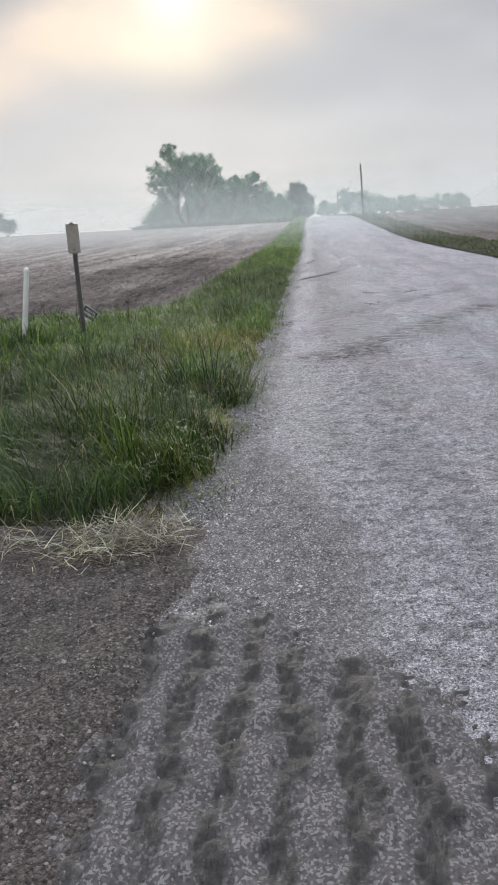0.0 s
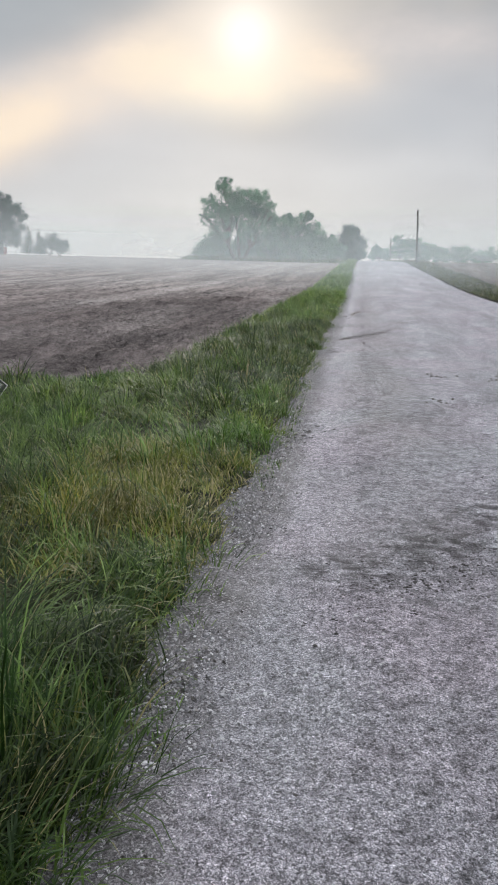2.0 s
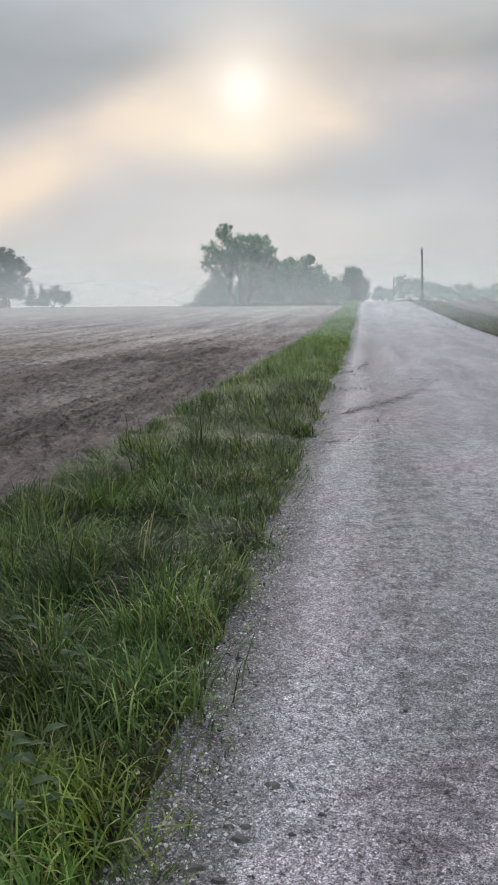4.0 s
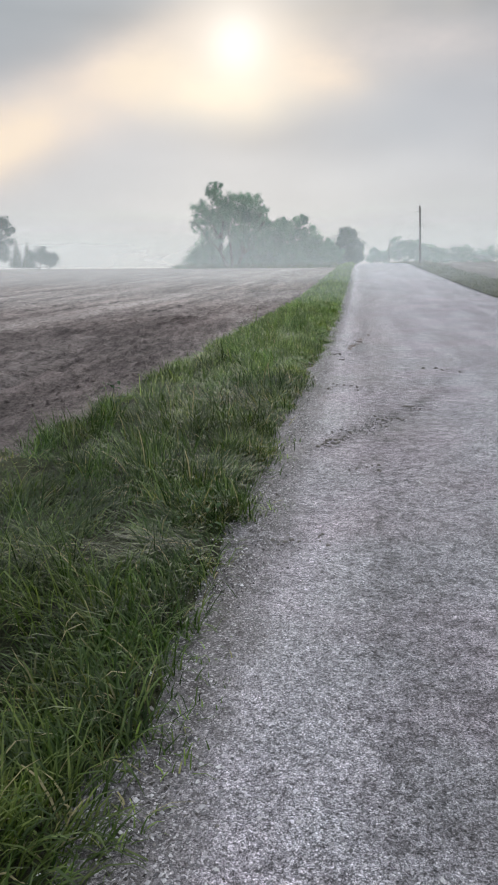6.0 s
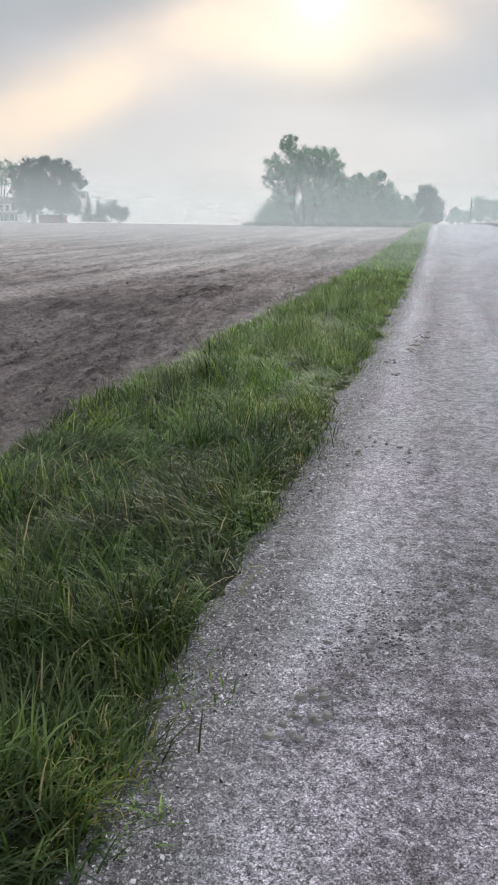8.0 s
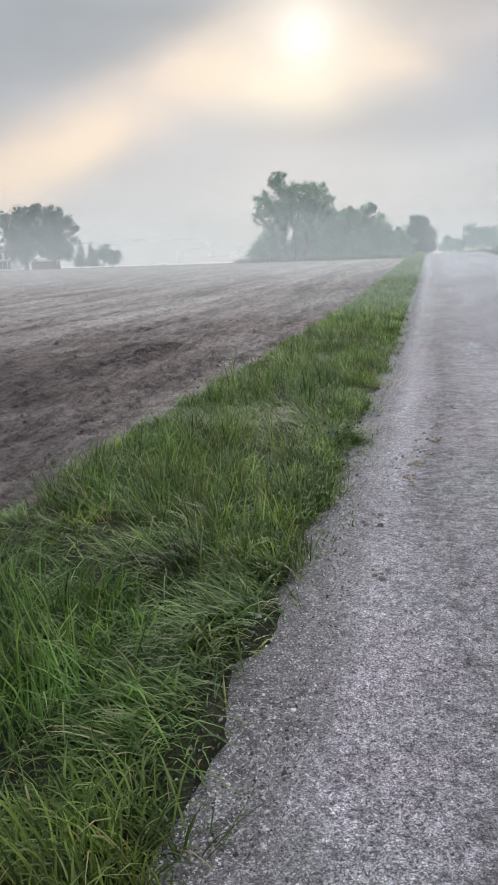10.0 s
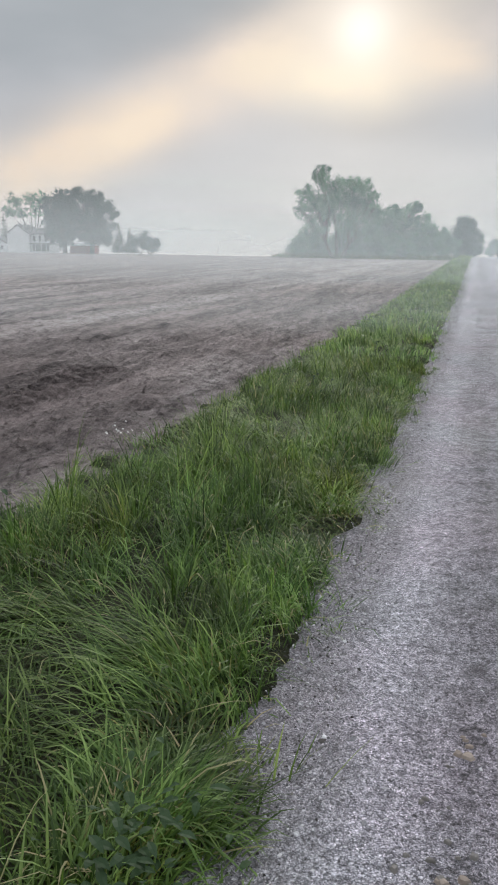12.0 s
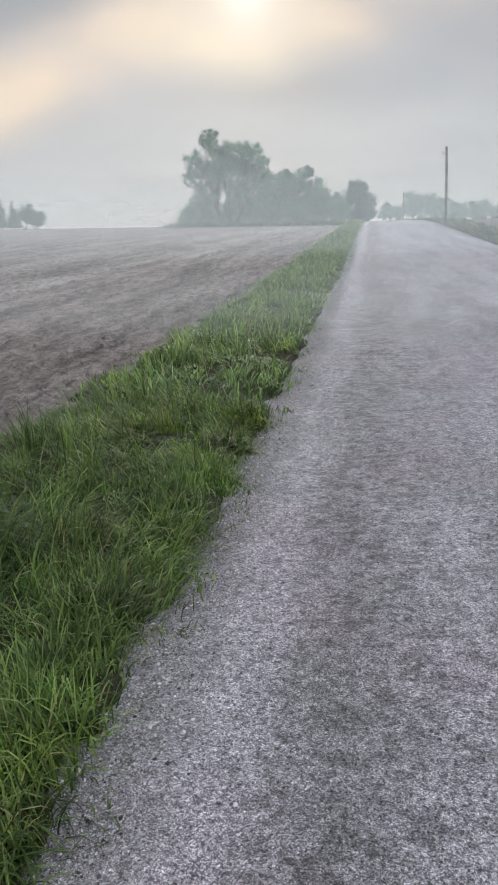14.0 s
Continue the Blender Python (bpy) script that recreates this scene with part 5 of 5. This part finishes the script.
def mud_trail(line, n, spread, size, seed, mat, label, flat=0.2):
    """Broken mud dropped along a line across the road."""
    rng = np.random.RandomState(seed)
    line = [np.array(p) for p in line]
    pts = []
    for _ in range(n):
        k = rng.randint(len(line) - 1)
        p = line[k] + (line[k + 1] - line[k]) * rng.uniform() + rng.normal(0, spread, 2)
        pts.append((p[0], p[1], float(road_z(p[0], p[1]))))
    ob = new("mud_trail", clod_mesh("mud_trail", pts, size * rng.gamma(2.0, 0.5, n).clip(0.3, 1.9), rng, mat, flat))
    return tagged(ob, label, "mud", kind="stuff")


mud_trail([(0.40, 7.3), (0.95, 7.65), (1.4, 8.15), (1.9, 8.8), (2.6, 9.6)], 800, 0.12, 0.0045, 61, MUD, "broken tyre-tread mud crossing the road", 0.14)
mud_trail([(0.5, 8.6), (1.3, 9.6), (2.2, 11.4), (3.2, 13.0)], 400, 0.35, 0.005, 67, MUD, "scattered mud crumbs across the road", 0.14)
mud_trail([(0.12, 9.9), (0.3, 10.4)], 24, 0.06, 0.012, 62, MUD, "few mud crumbs by the road edge")
mud_trail([(0.26, 17.35), (0.45, 17.8), (0.72, 18.35), (1.05, 18.95), (1.4, 21.1)], 1300, 0.1, 0.004, 63, MUD, "line of dark mud clods on the road")
mud_trail([(0.2, 15.5), (0.6, 16.2), (1.1, 17.0), (1.6, 17.8)], 500, 0.2, 0.004, 64, MUD, "sparse mud crumbs on grey gravel")
mud_trail([(0.3, 19.5), (0.42, 21.5), (0.6, 24.0), (0.7, 25.5)], 900, 0.16, 0.004, 65, MUD, "dark crumbs along the wheel path")
mud_trail([(0.35, 5.0), (1.2, 12.0), (0.9, 27.0), (1.6, 34.0)], 260, 0.45, 0.004, 68, MUD, "fine dark crumbs strewn over the road", 0.3)

# caked mud dropped from tyre treads
for k, (cx, cy, count, spread, size) in enumerate(((0.29, 17.44, 9, 0.035, 0.016), (0.33, 17.55, 6, 0.03, 0.015), (0.65, 18.11, 4, 0.03, 0.013), (0.68, 18.39, 5, 0.04, 0.013), (0.78, 18.33, 6, 0.05, 0.012), (0.45, 17.84, 5, 0.05, 0.010), (0.41, 17.71, 4, 0.04, 0.010),
        (0.42, 20.02, 10, 0.08, 0.012), (0.24, 20.1, 8, 0.07, 0.012), (0.2, 23.1, 6, 0.05, 0.014), (0.29, 22.4, 5, 0.05, 0.015), (0.44, 24.5, 7, 0.06, 0.013), (0.18, 15.61, 6, 0.04, 0.013), (0.34, 15.63, 5, 0.03, 0.010),
        (0.97, 18.81, 8, 0.07, 0.013), (1.44, 21.23, 9, 0.12, 0.016), (0.6, 16.84, 8, 0.07, 0.010), (1.25, 11.7, 8, 0.1, 0.014), (1.5, 13.3, 8, 0.09, 0.016), (2.1, 13.2, 8, 0.1, 0.016), (0.52, 24.8, 8, 0.05, 0.011), (0.5, 25.1, 5, 0.05, 0.010), (0.3, 24.08, 3, 0.02, 0.011))):
    crng = np.random.RandomState(300 + k)
    at = crng.normal(0, 1, (count, 2)) * (spread, spread * 1.3) + (cx, cy)
    cake = new("mud_clods", clod_mesh("mud_clods", [(a, b, float(road_z(a, b))) for a, b in at], size * crng.uniform(0.6, 1.4, count), crng, MUD_CAKE, 0.7))
    tagged(cake, "broken cake of dried mud lying on the road", "mud", "mud cakes on the road", "stuff")

for k, (cx, cy, count, spread, size) in enumerate(((0.42, 24.14, 11, 0.024, 0.018), (0.365, 23.86, 9, 0.02, 0.017), (0.375, 23.73, 7, 0.02, 0.016), (0.49, 24.46, 6, 0.022, 0.013), (0.515, 24.74, 9, 0.025, 0.016), (0.56, 25.3, 6, 0.026, 0.014), (0.66, 26.0, 6, 0.03, 0.014))):
    crng = np.random.RandomState(400 + k)
    at = crng.normal(0, 1, (count, 2)) * (spread, spread * 1.9) + (cx, cy)
    cake = new("clay_lumps", clod_mesh("clay_lumps", [(a, b, float(road_z(a, b))) for a, b in at], size * crng.uniform(0.6, 1.4, count), crng, CLAY, 0.55))
    tagged(cake, "pale tan clay lumps pressed onto the road", "clay", "clay lumps on the road", "stuff")

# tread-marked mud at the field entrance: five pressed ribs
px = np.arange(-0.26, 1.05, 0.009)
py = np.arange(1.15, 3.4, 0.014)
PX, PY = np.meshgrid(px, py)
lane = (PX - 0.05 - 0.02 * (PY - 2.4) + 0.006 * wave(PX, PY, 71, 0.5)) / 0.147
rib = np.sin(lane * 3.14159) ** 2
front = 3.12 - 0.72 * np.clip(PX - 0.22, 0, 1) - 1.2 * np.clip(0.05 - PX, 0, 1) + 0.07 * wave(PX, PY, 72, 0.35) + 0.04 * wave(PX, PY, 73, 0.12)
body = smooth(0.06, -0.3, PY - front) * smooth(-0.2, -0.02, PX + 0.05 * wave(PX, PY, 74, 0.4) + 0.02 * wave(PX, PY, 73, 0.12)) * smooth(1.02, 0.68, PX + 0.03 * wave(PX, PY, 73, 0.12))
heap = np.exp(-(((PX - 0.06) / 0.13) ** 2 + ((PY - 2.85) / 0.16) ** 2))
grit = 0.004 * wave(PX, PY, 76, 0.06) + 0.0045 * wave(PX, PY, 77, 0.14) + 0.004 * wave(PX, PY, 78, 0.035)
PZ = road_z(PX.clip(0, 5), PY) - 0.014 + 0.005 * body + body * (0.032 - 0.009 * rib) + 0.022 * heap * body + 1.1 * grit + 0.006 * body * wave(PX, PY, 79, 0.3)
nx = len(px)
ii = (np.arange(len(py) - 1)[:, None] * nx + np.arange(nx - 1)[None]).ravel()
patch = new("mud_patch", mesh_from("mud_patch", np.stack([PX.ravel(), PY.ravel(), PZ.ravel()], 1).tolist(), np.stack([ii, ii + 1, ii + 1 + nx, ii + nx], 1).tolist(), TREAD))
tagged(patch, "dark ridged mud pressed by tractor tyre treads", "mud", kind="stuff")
mud_trail([(-0.08, 2.6), (0.0, 2.85), (0.08, 3.0), (0.2, 3.05)], 700, 0.03, 0.007, 75, CLAY_GREY, "pale dried mud rim round the tyre marks", 0.25)
mud_trail([(0.0, 1.6), (0.3, 2.9), (0.7, 1.5), (0.5, 2.2)], 900, 0.12, 0.005, 76, MUD, "dark crumbs of mud trodden into the road", 0.3)

# ---- weeds ----


def weed(x, y, seed, count=11, size=0.13):
    rng = np.random.RandomState(seed)
    root = thing("weed", pose(x, y, float(verge_z(x, y))), "broad-leaved green weed at the grassy road edge", "weed", "broad-leaved weeds")
    for k in range(count):
        a, up, ln = rng.uniform(0, 6.28), rng.uniform(0.2, 1.1), size * rng.uniform(0.6, 1.3)
        bm = bmesh.new()
        d = Vector((math.cos(a) * math.cos(up), math.sin(a) * math.cos(up), math.sin(up)))
        s = Vector((-math.sin(a), math.cos(a), 0))
        base = Vector((rng.normal(0, 0.07), rng.normal(0, 0.07), rng.uniform(0.02, 0.24)))
        rows = []
        for f, wd in ((0, 0.05), (0.25, 0.55), (0.55, 0.7), (0.8, 0.42), (1.0, 0.04)):
            c = base + d * ln * f - Vector((0, 0, 1)) * ln * 0.45 * f * f
            rows.append([bm.verts.new(c - s * ln * 0.3 * wd + Vector((0, 0, ln * 0.07 * wd))), bm.verts.new(c), bm.verts.new(c + s * ln * 0.3 * wd + Vector((0, 0, ln * 0.07 * wd)))])
        for r0, r1 in zip(rows, rows[1:]):
            for i in range(2):
                bm.faces.new((r0[i], r0[i + 1], r1[i + 1], r1[i]))
        part("leaf", bm, WEED, root)
    return root


for k, (wx, wy, c, s) in enumerate(((-0.12, 24.45, 18, 0.1), (-0.1, 24.62, 14, 0.1), (-0.7, 33.0, 14, 0.16), (-0.22, 15.6, 9, 0.09), (-1.75, 26.4, 12, 0.14), (-0.3, 10.2, 16, 0.13), (-0.5, 10.9, 14, 0.14), (-1.0, 27.4, 10, 0.12), (-0.35, 20.4, 8, 0.1), (-1.6, 18.6, 12, 0.16), (-0.9, 30.2, 12, 0.13), (-0.26, 12.4, 8, 0.09))):
    weed(wx, wy, 80 + k, c * 4 if k < 2 else c * 2, s * 0.48)
rng = np.random.RandomState(90)
n = 14
qx, qy = -1.85 + rng.normal(0, 0.09, n), 28.0 + rng.normal(0, 0.09, n)
flowers = new("white_flowers", stone_mesh("white_flowers", np.stack([qx, qy, land(qx, qy) + rng.uniform(0.08, 0.2, n)], 1), rng.uniform(0.006, 0.014, n), rng, WHITE_PAINT))
tagged(flowers, "tiny white flower heads in the verge grass", "flowers", kind="stuff")

# ---- mist ----


def mist(y, x0, x1, top, amount, seed, scale, label, low=0.5, bend=6.0):
    """A gently winding veil of mist standing on the ground."""
    cols = 60
    me_v, me_f, uv = [], [], []
    for i in range(cols + 1):
        x = x0 + (x1 - x0) * i / cols
        yy = y + bend * math.sin(x * 0.021 + seed) + 0.3 * bend * math.sin(x * 0.06 + 2 * seed)
        g = float(land(x, yy))
        me_v += [(x, yy, g - 0.05), (x, yy, g + top)]
        uv += [(x, 0.0), (x, top)]
    for i in range(cols):
        me_f.append((2 * i, 2 * i + 2, 2 * i + 3, 2 * i + 1))
    me = mesh_from("mist", me_v, me_f, make_mist("mist_veil", amount, scale, top, low, x0, x1, min(22.0, (x1 - x0) * 0.2)))
    layer = me.uv_layers.new(name="UVMap")
    for loop in me.loops:
        layer.data[loop.index].uv = uv[loop.vertex_index]
    ob = new("mist", me)
    return tagged(ob, label, "mist", kind="stuff")


for k, (y, x0, x1, top, amount, low) in enumerate(((36, -110, 60, 3.2, 0.2, 0.6), (47, -150, 90, 5, 0.24, 0.5), (70, -190, 110, 9, 0.16, 0.5), (100, -230, 150, 12, 0.07, 0.5), (132, -280, 190, 30, 0.085, 0.8), (285, -360, 260, 20, 0.28, 1.0))):
    mist(y, x0, x1, top, amount, k * 1.7, 0.02, "thin pale morning mist over the far fields", low)
